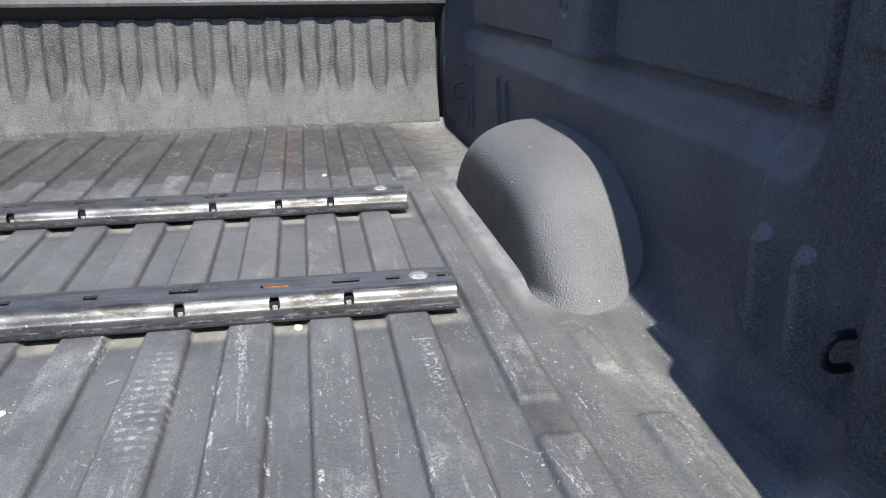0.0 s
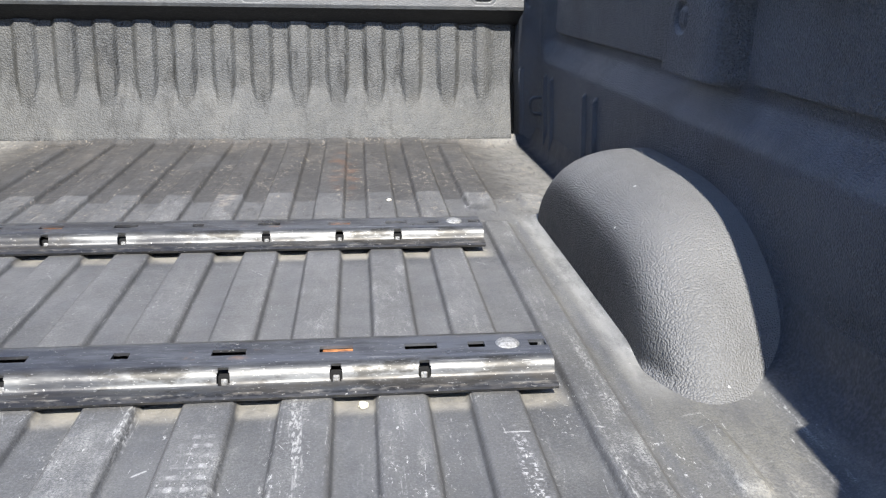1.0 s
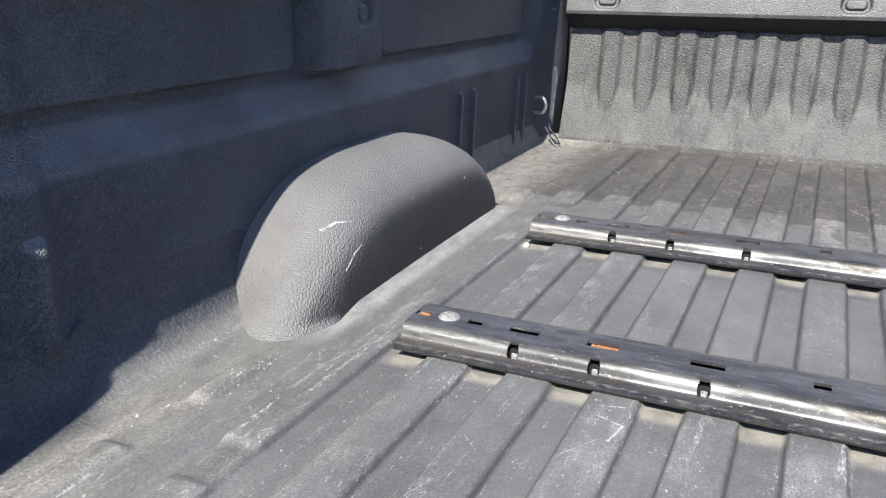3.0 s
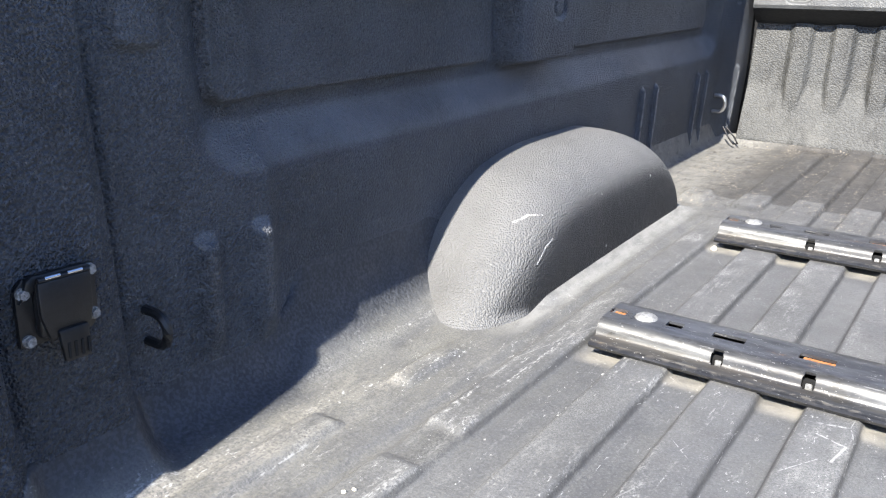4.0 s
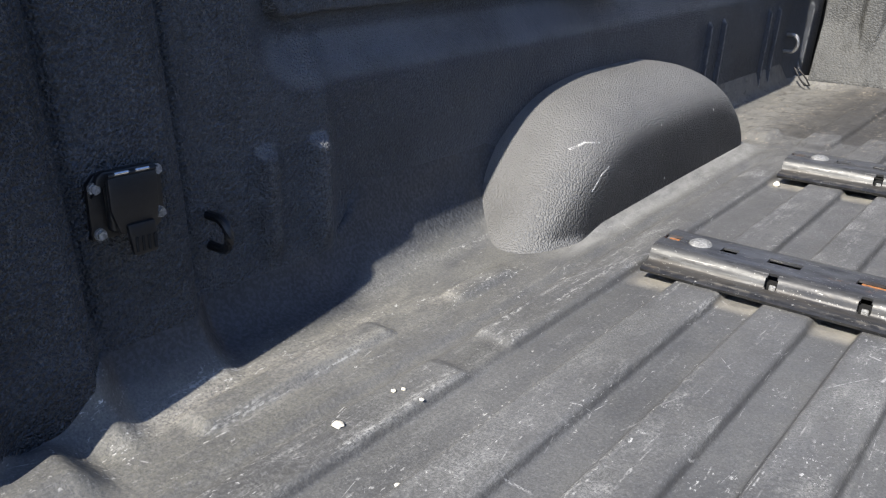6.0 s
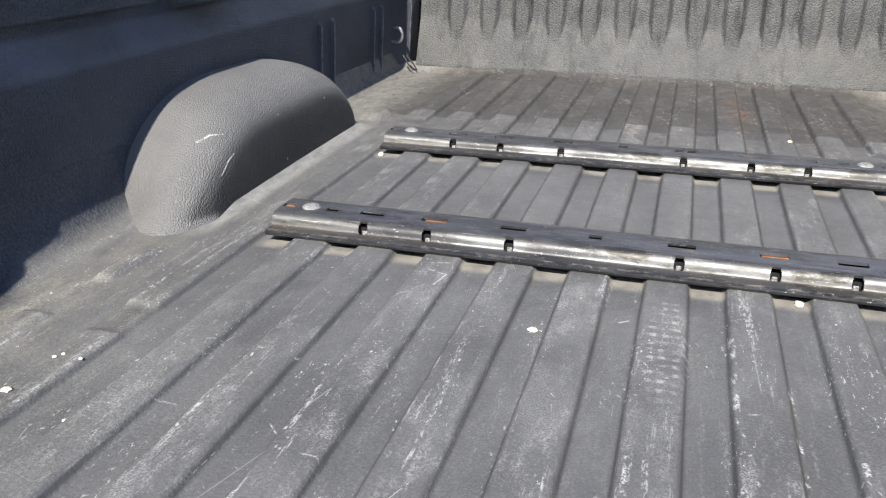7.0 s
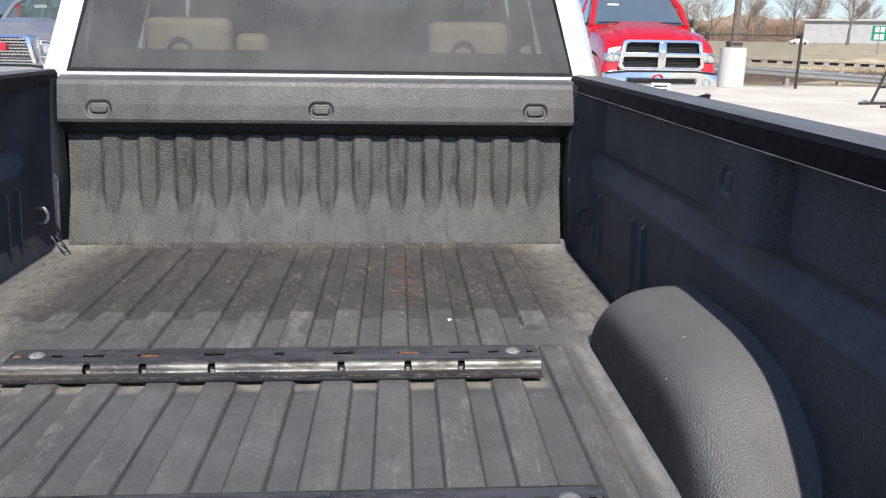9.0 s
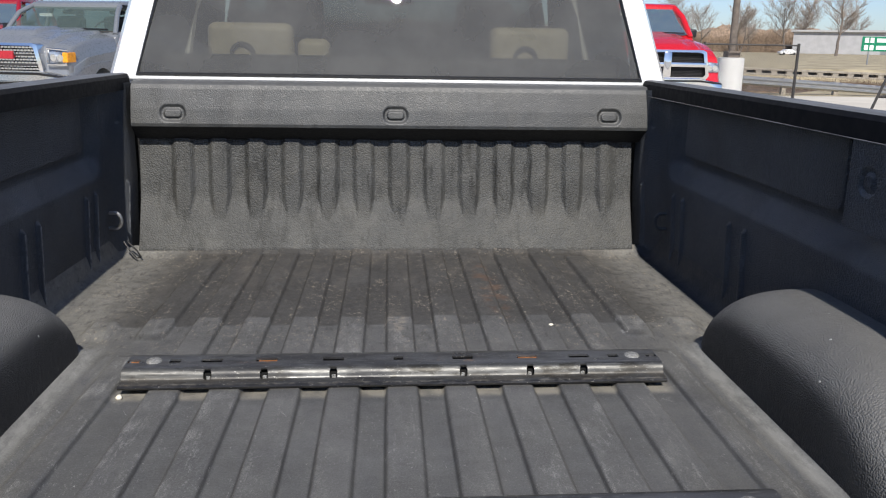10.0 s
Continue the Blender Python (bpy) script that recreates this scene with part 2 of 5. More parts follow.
    # clusters of fine white flecks along the ribs
    fleck = n.math("MULTIPLY", n.span(n.noise(210, 4, 0.75, (1, 0.5, 1)), 0.60, 0.66), n.span(n.noise(13, 4, 0.7, (1.3, 0.35, 1), (2, 6, 0)), 0.48, 0.62))
    col = n.mix(n.math("MULTIPLY", n.math("MULTIPLY", fleck, rear), 0.85), col, (0.5, 0.5, 0.485))
    # thin light scratches
    lines = n.voronoi(16, "DISTANCE_TO_EDGE", (1, 0.22, 1), offset=(1.3, 0.4, 0))
    thin = n.math("MULTIPLY", n.span(lines, 0.008, 0.002), n.span(n.noise(18, 2, 0.5, None, (7, 1, 0)), 0.6, 0.66))
    col = n.mix(n.math("MULTIPLY", n.math("MULTIPLY", thin, grain), 0.5), col, (0.45, 0.45, 0.44))
    for scale, stretch, shift in ((9, (1, 0.24, 1), (3.1, 1.7, 0)), (12, (0.8, 0.36, 1), (0.6, 5.3, 0))):
        lines = n.voronoi(scale, "DISTANCE_TO_EDGE", stretch, offset=shift)
        cut = n.math("MULTIPLY", n.span(lines, 0.0042, 0.0012), n.span(n.noise(15, 2, 0.5, None, shift), 0.60, 0.65))
        col = n.mix(n.math("MULTIPLY", n.math("MULTIPLY", cut, rear), n.span(n.noise(150, 3, 0.6), 0.42, 0.55, 0.0, 0.55)), col, (0.5, 0.5, 0.49))
    # chips and crumbs
    chip = n.math("MULTIPLY", n.span(n.noise(140, 4, 0.7, (1, 0.7, 1)), 0.68, 0.72), n.span(n.noise(7, 3, 0.5, None, (1, 9, 0)), 0.46, 0.58))
    col = n.mix(n.math("MULTIPLY", chip, 0.7), col, (0.48, 0.47, 0.44))
    spot = n.math("MULTIPLY", n.span(n.noise(75, 3, 0.7, (1, 0.6, 1), (6, 2, 4)), 0.69, 0.73), n.span(ax[1], 1.35, 1.5))
    spot = n.math("MULTIPLY", spot, n.span(n.noise(4, 2, 0.5, None, (5, 3, 0)), 0.45, 0.6))
    col = n.mix(n.math("MULTIPLY", spot, 0.7), col, (0.5, 0.49, 0.46))
    # rubbed patch on one rib, and a scratched one
    rub = n.math("MULTIPLY", n.patch(0.118, 0.56, 0.034, 0.16), n.span(n.math("SINE", n.math("MULTIPLY_ADD", n.noise(16, 3), 5.0, n.math("MULTIPLY", ax[1], 320))), -0.3, 0.8))
    rub = n.math("MULTIPLY", n.math("MULTIPLY", rub, n.span(n.math("SINE", n.math("MULTIPLY_ADD", n.noise(22, 3), 7.0, n.math("MULTIPLY", ax[0], 420))), -0.5, 0.5, 0.25, 1.0)), n.span(n.noise(60, 4, 0.6), 0.36, 0.6))
    col = n.mix(n.math("MULTIPLY", n.math("MULTIPLY", rub, n.span(grain, 0, 1, 0.6, 1.0)), 0.55), col, (0.44, 0.44, 0.43))
    rub = n.math("MULTIPLY", n.patch(0.466, 0.585, 0.012, 0.11), n.span(n.noise(170, 3, 0.7), 0.5, 0.66))
    col = n.mix(n.math("MULTIPLY", rub, 0.6), col, (0.5, 0.5, 0.5))
    rub = n.math("MULTIPLY", n.patch(0.0, 1.72, 0.035, 0.11), n.span(n.noise(45, 4, 0.6, (1, 1.6, 1)), 0.42, 0.6))
    col = n.mix(n.math("MULTIPLY", rub, 0.55), col, (0.27, 0.24, 0.2))
    nick = n.span(n.noise(120, 3, 0.6), 0.34, 0.46)
    for p, q, w in (((-0.236, 0.702), (-0.205, 0.690), 0.002), ((-0.205, 0.690), (-0.213, 0.652), 0.002), ((0.452, 0.664), (0.482, 0.664), 0.0016),
                    ((0.222, 0.60), (0.226, 0.48), 0.0012), ((-0.62, 0.62), (-0.555, 0.84), 0.001), ((-0.39, 0.42), (-0.36, 0.50), 0.0012),
                    ((-0.26, 0.30), (-0.245, 0.35), 0.0014), ((0.30, 0.33), (0.335, 0.30), 0.0012), ((0.51, 0.42), (0.56, 0.36), 0.0012), ((-0.30, 0.15), (-0.27, 0.24), 0.001)):
        col = n.mix(n.math("MULTIPLY", n.math("MULTIPLY", n.mark(p, q, w), nick), 0.6 if w >= 0.0016 else 0.26), col, (0.42, 0.42, 0.41))
    # bright dust in front of both hitch rails
    for y in (0.762, 1.321):
        d = n.math("ABSOLUTE", n.math("SUBTRACT", ax[1], y))
        strip = n.math("MULTIPLY", n.span(d, 0.034, 0.012), n.math("MULTIPLY", n.span(ax[2], 0.011, 0.006), n.span(mid, 0.3, 0.6, 0.35, 1.0)))
        strip = n.math("MULTIPLY", strip, n.span(n.math("ABSOLUTE", ax[0]), 0.56, 0.53))
        col = n.mix(n.math("MULTIPLY", strip, 0.5), col, (0.36, 0.335, 0.28))
    for x, y0, y1 in ((0.198, 0.62, 0.22), (0.260, 0.50, 0.20), (0.315, 0.45, 0.15), (-0.148, 0.50, 0.33), (0.088, 0.36, 0.10), (-0.262, 0.42, 0.12), (-0.373, 0.40, 0.16), (0.425, 0.36, 0.1)):
        run = n.math("MULTIPLY", n.mark((x, y0), (x, y1), 0.0042), n.span(n.noise(46, 3, 0.7, (1, 0.8, 1), (x * 9, 0, 0)), 0.52, 0.60))
        col = n.mix(n.math("MULTIPLY", n.math("MULTIPLY", run, n.span(n.noise(330, 3, 0.7), 0.4, 0.55)), 0.75), col, (0.5, 0.5, 0.48))
    # water line
    edge = n.math("SUBTRACT", n.math("ADD", ax[1], n.math("MULTIPLY", n.noise(14, 3), 0.035)), n.math("MULTIPLY", ax[2], 2.4))
    wet = n.math("MULTIPLY", n.span(edge, 1.715, 1.727), n.span(n.math("ABSOLUTE", ax[0]), 0.76, 0.66))
    wet = n.math("MULTIPLY", wet, n.span(n.noise(6, 4, 0.6, None, (2, 2, 2)), 0.28, 0.5, 0.8, 1.0))
    col = n.mix(n.math("MULTIPLY", wet, 0.64), col, (0.032, 0.029, 0.026))
    fade = n.math("MULTIPLY", n.span(ax[1], 1.78, 2.3), n.span(n.noise(10, 5, 0.7, (1, 0.4, 1)), 0.45, 0.7))
    col = n.mix(n.math("MULTIPLY", fade, 0.32), col, (0.17, 0.15, 0.125))
    pale = n.math("MULTIPLY", n.math("MULTIPLY", n.span(ax[1], 1.5, 1.75), n.span(n.math("ABSOLUTE", ax[0]), 0.60, 0.74)), n.span(n.noise(30, 6, 0.75), 0.3, 0.6))
    col = n.mix(n.math("MULTIPLY", pale, 0.42), col, (0.27, 0.26, 0.235))
    ahead = n.span(ax[1], 1.45, 1.62)
    dirt = n.math("MULTIPLY", n.span(n.noise(110, 5, 0.8, (1, 0.6, 1), (7, 7, 2)), 0.55, 0.64), n.span(n.noise(9, 4, 0.7, (1.4, 0.5, 1), (2, 5, 8)), 0.42, 0.6))
    col = n.mix(n.math("MULTIPLY", n.math("MULTIPLY", dirt, ahead), 0.85), col, (0.29, 0.255, 0.205))
    soot = n.span(n.noise(70, 5, 0.8, (1.2, 0.3, 1), (1, 3, 9)), 0.54, 0.66)
    col = n.mix(n.math("MULTIPLY", n.math("MULTIPLY", soot, ahead), 0.6), col, (0.022, 0.02, 0.019))
    rust = n.math("MULTIPLY", n.patch(0.27, 2.0, 0.05, 0.3), n.span(n.noise(20, 4, 0.6), 0.45, 0.65))
    col = n.mix(n.math("MULTIPLY", rust, 0.3), col, (0.2, 0.1, 0.05))
    # the turned-up edges go to black liner; shade on them is painted in too
    limit = n.span(ax[1], 0.42, 0.53, 0.765, 0.80)
    upturn = n.math("SUBTRACT", n.math("ADD", n.math("ABSOLUTE", ax[0]), n.math("MULTIPLY", n.noise(60, 4, 0.7), 0.012)), limit)
    upturn = n.math("MULTIPLY", n.span(upturn, -0.004, 0.036), n.span(ax[1], 1.5, 1.75, 0.95, 0.2))
    upturn = n.math("MULTIPLY", upturn, n.span(ax[1], 0.06, 0.10))
    # the rail cap's shadow on the right front floor, put into the colour
    upturn = n.math("MAXIMUM", upturn, n.math("MULTIPLY", n.span(n.math("ADD", ax[0], n.math("MULTIPLY", n.noise(30, 4), 0.02)), 0.805, 0.83), n.span(ax[1], 1.4, 1.5)))
    col = n.mix(upturn, col, n.mix(n.span(n.noise(230, 2, 0.5), 0.4, 0.65), (0.022, 0.0245, 0.029), (0.046, 0.050, 0.059)))
    height = n.math("ADD", n.math("MULTIPLY", n.noise(150, 3), 0.8), n.math("MULTIPLY", n.voronoi(190, "SMOOTH_F1", smooth=0.7), 0.5))
    height = n.math("MULTIPLY", height, n.math("MULTIPLY_ADD", upturn, 2.5, 1.0))
    return n.done(col, n.span(mid, 0.3, 0.7, 0.5, 0.68), 0.0, n.bump(height, 0.28, 0.003))


def paint(name, color, rough=0.25, coat=0.6):
    n = Nodes(name)
    col = n.mix(n.span(n.noise(3, 4), 0.3, 0.7), tuple(c * 0.94 for c in color), color)
    return n.done(col, n.span(n.noise(40, 3), 0.3, 0.7, rough * 0.85, rough * 1.15), 0.0, None, Coat_Weight=coat, Coat_Roughness=0.08)


def metal(name, color, rough, dirt=(0.12, 0.1, 0.08), amount=0.2, scale=30):
    n = Nodes(name)
    m = n.span(n.noise(scale, 4, 0.6), 0.5, 0.75)
    col = n.mix(n.math("MULTIPLY", m, amount), color, dirt)
    return n.done(col, n.span(n.noise(scale * 2, 4), 0.3, 0.7, rough * 0.75, rough * 1.3), n.span(m, 0, 1, 1.0, 1 - amount), n.bump(n.noise(scale * 6, 2), 0.05, 0.001))


def plain(name, color, rough=0.6, scale=40, vary=0.25, bump=0.0, **more):
    n = Nodes(name)
    col = n.mix(n.span(n.noise(scale, 4, 0.6), 0.3, 0.7), tuple(c * (1 - vary) for c in color), tuple(min(1, c * (1 + vary)) for c in color))
    return n.done(col, rough, 0.0, n.bump(n.noise(scale * 3, 3), bump, 0.003) if bump else None, **more)


def rail_material(name="worn_black_steel"):
    """Thinly blackened bare steel: it mirrors sky and floor, with brown grime low on its face and bright nicks."""
    n = Nodes(name)
    ax = n.axes()
    mottle = n.noise(26, 5, 0.65, (0.35, 1, 1))
    face = n.math("MULTIPLY", n.span(n.math("ABSOLUTE", ax[1]), 0.028, 0.036), n.span(ax[2], 0.005, 0.008))
    bare = n.span(n.math("ADD", n.noise(9, 5, 0.7, (0.5, 2, 2)), n.math("MULTIPLY_ADD", face, 0.02, 0.0)), 0.40, 0.62)
    col = n.mix(bare, (0.03, 0.03, 0.032), n.mix(face, (0.14, 0.144, 0.153), (0.15, 0.15, 0.145)))
    smut = n.math("MULTIPLY", n.span(n.noise(20, 5, 0.75, (0.6, 1.2, 1.2), (2, 0, 6)), 0.50, 0.62), face)
    col = n.mix(n.math("MULTIPLY", smut, 0.8), col, (0.045, 0.042, 0.036))
    streak = n.span(n.noise(70, 4, 0.7, (0.12, 1.2, 1.2), (1, 4, 0)), 0.48, 0.7)
    col = n.mix(n.math("MULTIPLY", streak, 0.55), col, (0.035, 0.035, 0.037))
    line = n.span(n.noise(150, 3, 0.7, (0.09, 1.6, 1.6), (9, 2, 0)), 0.64, 0.70)
    col = n.mix(n.math("MULTIPLY", line, 0.5), col, (0.4, 0.39, 0.37))
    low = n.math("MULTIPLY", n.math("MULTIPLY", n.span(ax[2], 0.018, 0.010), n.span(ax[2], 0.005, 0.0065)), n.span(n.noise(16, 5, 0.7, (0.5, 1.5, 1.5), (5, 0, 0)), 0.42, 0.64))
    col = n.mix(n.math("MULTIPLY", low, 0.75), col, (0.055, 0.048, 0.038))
    rust = n.math("MULTIPLY", n.span(n.noise(14, 5, 0.7, None, (3, 3, 3)), 0.63, 0.74), 0.7)
    col = n.mix(rust, col, (0.24, 0.12, 0.05))
    edge = n.math("MULTIPLY", n.span(n.math("ABSOLUTE", ax[1]), 0.064, 0.067), n.span(n.noise(110, 4, 0.7, (0.5, 1, 1)), 0.46, 0.6))
    col = n.mix(n.math("MULTIPLY", edge, 0.3), col, (0.26, 0.23, 0.18))
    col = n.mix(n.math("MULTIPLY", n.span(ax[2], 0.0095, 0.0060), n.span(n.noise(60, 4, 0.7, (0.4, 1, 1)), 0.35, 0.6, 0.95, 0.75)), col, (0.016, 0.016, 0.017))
    fleck = n.span(n.noise(280, 4, 0.75, (0.5, 1, 1)), 0.62, 0.68)
    col = n.mix(n.math("MULTIPLY", fleck, 0.55), col, (0.55, 0.54, 0.5))
    met = n.math("SUBTRACT", n.math("MULTIPLY_ADD", bare, 0.6, 0.25), n.math("ADD", n.math("ADD", rust, edge), n.math("ADD", n.span(ax[2], 0.0066, 0.0050, 0.0, 1.0), n.math("MULTIPLY", low, 0.4))), clamp=True)
    met = n.math("MULTIPLY", met, n.span(face, 0.0, 1.0, 0.75, 1.0))
    return n.done(col, n.math("ADD", n.span(mottle, 0.3, 0.7, 0.26, 0.48), n.math("MULTIPLY", face, 0.10)), met, n.bump(n.noise(120, 4, 0.65, (0.7, 1, 1)), 0.22, 0.0012))


def cap_material():
    """Black rail-cap plastic, bleached on top, with the sunlight there put into the colour too."""
    n = Nodes("black_rail_cap")
    up = n.tree.nodes.new("ShaderNodeSeparateXYZ")
    n.put(up.inputs[0], n.tree.nodes.new("ShaderNodeNewGeometry").outputs["Normal"])
    faded = n.math("MULTIPLY", n.span(up.outputs[2], 0.6, 0.95), n.span(n.noise(5, 5, 0.65, (3, 0.6, 1)), 0.2, 0.7, 0.6, 1.0))
    col = n.mix(n.noise(120, 4), (0.007, 0.0075, 0.009), (0.012, 0.0125, 0.015))
    col = n.mix(faded, col, (0.15, 0.155, 0.165))
    return n.done(col, n.span(n.noise(60, 4), 0.3, 0.7, 0.5, 0.65), 0.0, n.bump(n.noise(300, 3), 0.15, 0.002), Specular_IOR_Level=0.08)


def glass(name, color, rough=0.0, dusty=0.0, haze=(0.29, 0.29, 0.28)):
    n = Nodes(name)
    n.tree.nodes.remove(n.bsdf)
    out = n.tree.nodes["Material Output"]
    clear, gloss = n.tree.nodes.new("ShaderNodeBsdfTransparent"), n.tree.nodes.new("ShaderNodeBsdfGlossy")
    clear.inputs[0].default_value = (*color, 1)
    gloss.inputs["Roughness"].default_value = rough
    fres, mixer = n.tree.nodes.new("ShaderNodeFresnel"), n.tree.nodes.new("ShaderNodeMixShader")
    fres.inputs[0].default_value = 1.5
    n.tree.links.new(fres.outputs[0], mixer.inputs[0])
    n.tree.links.new(clear.outputs[0], mixer.inputs[1])
    n.tree.links.new(gloss.outputs[0], mixer.inputs[2])
    # the pale film paints in reflected sky haze, with some dust
    film, both = n.tree.nodes.new("ShaderNodeBsdfDiffuse"), n.tree.nodes.new("ShaderNodeMixShader")
    film.inputs[0].default_value = (*haze, 1)
    n.put(both.inputs[0], n.span(n.noise(6, 4), 0.2, 0.8, dusty * 0.8, dusty * 1.2))
    n.tree.links.new(mixer.outputs[0], both.inputs[1])
    n.tree.links.new(film.outputs[0], both.inputs[2])
    n.tree.links.new(both.outputs[0], out.inputs[0])
    return n.mat


LINER = liner_material("sprayed_liner", 0.04, 1.5, (0.050, 0.055, 0.064), coarse=330, shine=-0.03, mottle=0.55, beads=True, up_tone=0.5)
LINER_DUSTY = liner_material("dusty_sprayed_liner", 0.05, 1.0, (0.017, 0.018, 0.020), True, 360, -0.04, 0.3, up_tone=0.85, pale=(0.158, 0.158, 0.156), beady=True)
LINER_BULK = liner_material("faded_bulkhead_liner", 0.15, 0.75, (0.049, 0.050, 0.049), runs=0.75, coarse=210, shine=-0.06, mottle=0.45, up_tone=0.28, pale=(0.125, 0.125, 0.12), beady=True)
LINER_HEAD = liner_material("dark_header_liner", 0.12, 0.42, (0.031, 0.033, 0.034), runs=0.6, coarse=290, shine=0.02, mottle=0.4, up_tone=0.4, pale=(0.11, 0.11, 0.11), beady=True)
# near-black liner with the shade put into its colour
LINER_SHADE = liner_material("shaded_black_liner", 0.0, 0.6, (0.005, 0.005, 0.0055))
FLOOR = floor_material()
RAIL = rail_material()
CAP = cap_material()
WHITE = paint("white_paint", (0.8, 0.8, 0.79))
RED = paint("red_paint", (0.55, 0.012, 0.02))
GREY = paint("graphite_paint", (0.17, 0.182, 0.20), 0.3)
DARKRED = paint("dark_red_paint", (0.3, 0.01, 0.02))
CHROME = metal("chrome", (0.82, 0.82, 0.83), 0.12, amount=0.05)
ZINC = plain("dull_zinc", (0.27, 0.27, 0.265), 0.42, 260, 0.45, 0.6, Metallic=0.3)
STEEL = metal("galvanised_steel", (0.42, 0.42, 0.42), 0.45, (0.3, 0.28, 0.25), 0.4, 8)
DARKSTEEL = plain("dark_steel", (0.035, 0.032, 0.03), 0.5)
BLACK = plain("black_plastic", (0.009, 0.009, 0.0095), 0.38, 200, 0.3, 0.1)
GLINT = plain("edge_glint_line", (0.14, 0.14, 0.145), 0.6, 6, 0.6)
RUBBER = plain("tyre_rubber", (0.02, 0.02, 0.02), 0.85)
RUST = plain("rust", (0.32, 0.13, 0.045), 0.85, 180, 0.5, 0.3)
# near-black put in for the shade inside holes, slots, grooves and gaps
HOLE_SHADE = plain("hole_shade", (0.006, 0.006, 0.006), 0.9)
CREAM = plain("cream_leather", (0.38, 0.34, 0.25), 0.55, 25, 0.12, 0.1)
DASH = plain("dark_trim", (0.03, 0.03, 0.032), 0.7)
PAPER = plain("white_paper", (0.8, 0.8, 0.78), 0.8)
TINT = glass("tinted_glass", (0.20, 0.21, 0.19), 0.0, 0.22)
CLEAR = glass("windscreen_glass", (0.35, 0.42, 0.42), 0.0, 0.24, (0.22, 0.29, 0.27))
LAMP = plain("lamp_lens", (0.42, 0.44, 0.47), 0.1, 22, 0.7, 0.8, Metallic=0.7)
AMBER = plain("amber_lens", (0.85, 0.32, 0.02), 0.2)
BADGE = plain("red_badge", (0.4, 0.02, 0.03), 0.35)
CONCRETE = plain("pale_concrete", (0.56, 0.52, 0.45), 0.9, 0.6, 0.12, 0.2)
PILLAR = plain("white_pillar_paint", (0.72, 0.71, 0.69), 0.8, 5, 0.08, 0.2)
ASPHALT = plain("asphalt", (0.26, 0.25, 0.235), 0.9, 2, 0.2)
DRYGRASS = plain("dry_grass", (0.33, 0.28, 0.185), 0.95, 0.5, 0.35, 0.5)
BRUSH = plain("bare_brush", (0.24, 0.175, 0.125), 0.95, 1, 0.4)
WEEDS = plain("dark_dead_weeds", (0.12, 0.085, 0.06), 0.95, 3, 0.45, 0.5)
BARK = plain("grey_bark", (0.15, 0.125, 0.105), 0.95, 4, 0.3)
TWIG = plain("pale_bare_twigs", (0.32, 0.275, 0.235), 0.95, 4, 0.3)
ROOFING = plain("grey_roofing", (0.42, 0.42, 0.42), 0.8, 1, 0.1)
SIGN = plain("green_sign_sheet", (0.0, 0.2, 0.1), 0.5, 3, 0.1)
SIDING = plain("pale_siding", (0.40, 0.40, 0.41), 0.8, 0.5, 0.08)
PEBBLE = plain("pale_pebble", (0.7, 0.66, 0.55), 0.8)
LEAF = plain("pale_dry_leaf", (0.72, 0.68, 0.5), 0.8)


# ---- mesh helpers ----
def mesh_ob(name, verts, faces, material, smooth=True):
    me = bpy.data.meshes.new(name)
    me.from_pydata([tuple(v) for v in verts], [], faces)
    me.materials.append(material)
    if smooth:
        me.polygons.foreach_set("use_smooth", [True] * len(me.polygons))
    me.update()
    return new(name, me)


def part(name, bm, material, parent=None, label="", smooth=False):
    """Links a bmesh as one mesh object under a thing or a part."""
    me = bpy.data.meshes.new(name)
    bmesh.ops.recalc_face_normals(bm, faces=bm.faces)
    bm.to_mesh(me)
    bm.free()
    me.materials.append(material)
    if smooth:
        me.polygons.foreach_set("use_smooth", [True] * len(me.polygons))
        me.set_sharp_from_angle(angle=radians(38))
    ob = new(name, me)
    ob.parent = parent
    return tagged(ob, label)


def thing(name, m, label, category, group="", kind=""):
    ob = new(name)
    ob.empty_display_size = 0.1
    ob.matrix_world = m
    return tagged(ob, label, category, group, kind)


def box(bm, x0, x1, y0, y1, z0, z1, bevel=0.0, seg=2, m=None):
    got = bmesh.ops.create_cube(bm, size=1.0)["verts"]
    for v in got:
        v.co = Vector(((x0 + x1) / 2 + v.co.x * (x1 - x0), (y0 + y1) / 2 + v.co.y * (y1 - y0), (z0 + z1) / 2 + v.co.z * (z1 - z0)))
    if bevel:
        edges = {e for v in got for e in v.link_edges}
        got = [g for g in bmesh.ops.bevel(bm, geom=list(edges), offset=bevel, segments=seg, affect="EDGES", profile=0.5)["verts"]]
    if m is not None:
        bmesh.ops.transform(bm, matrix=m, verts=got)
    return bm


def cyl(bm, a, b, r, n=12, r2=None):
    a, b = Vector(a), Vector(b)
    d = b - a
    turn = d.to_track_quat("Z", "Y").to_matrix().to_4x4()
    bmesh.ops.create_cone(bm, cap_ends=True, segments=n, radius1=r, radius2=r if r2 is None else r2, depth=d.length,
                          matrix=Matrix.Translation((a + b) / 2) @ turn)
    return bm


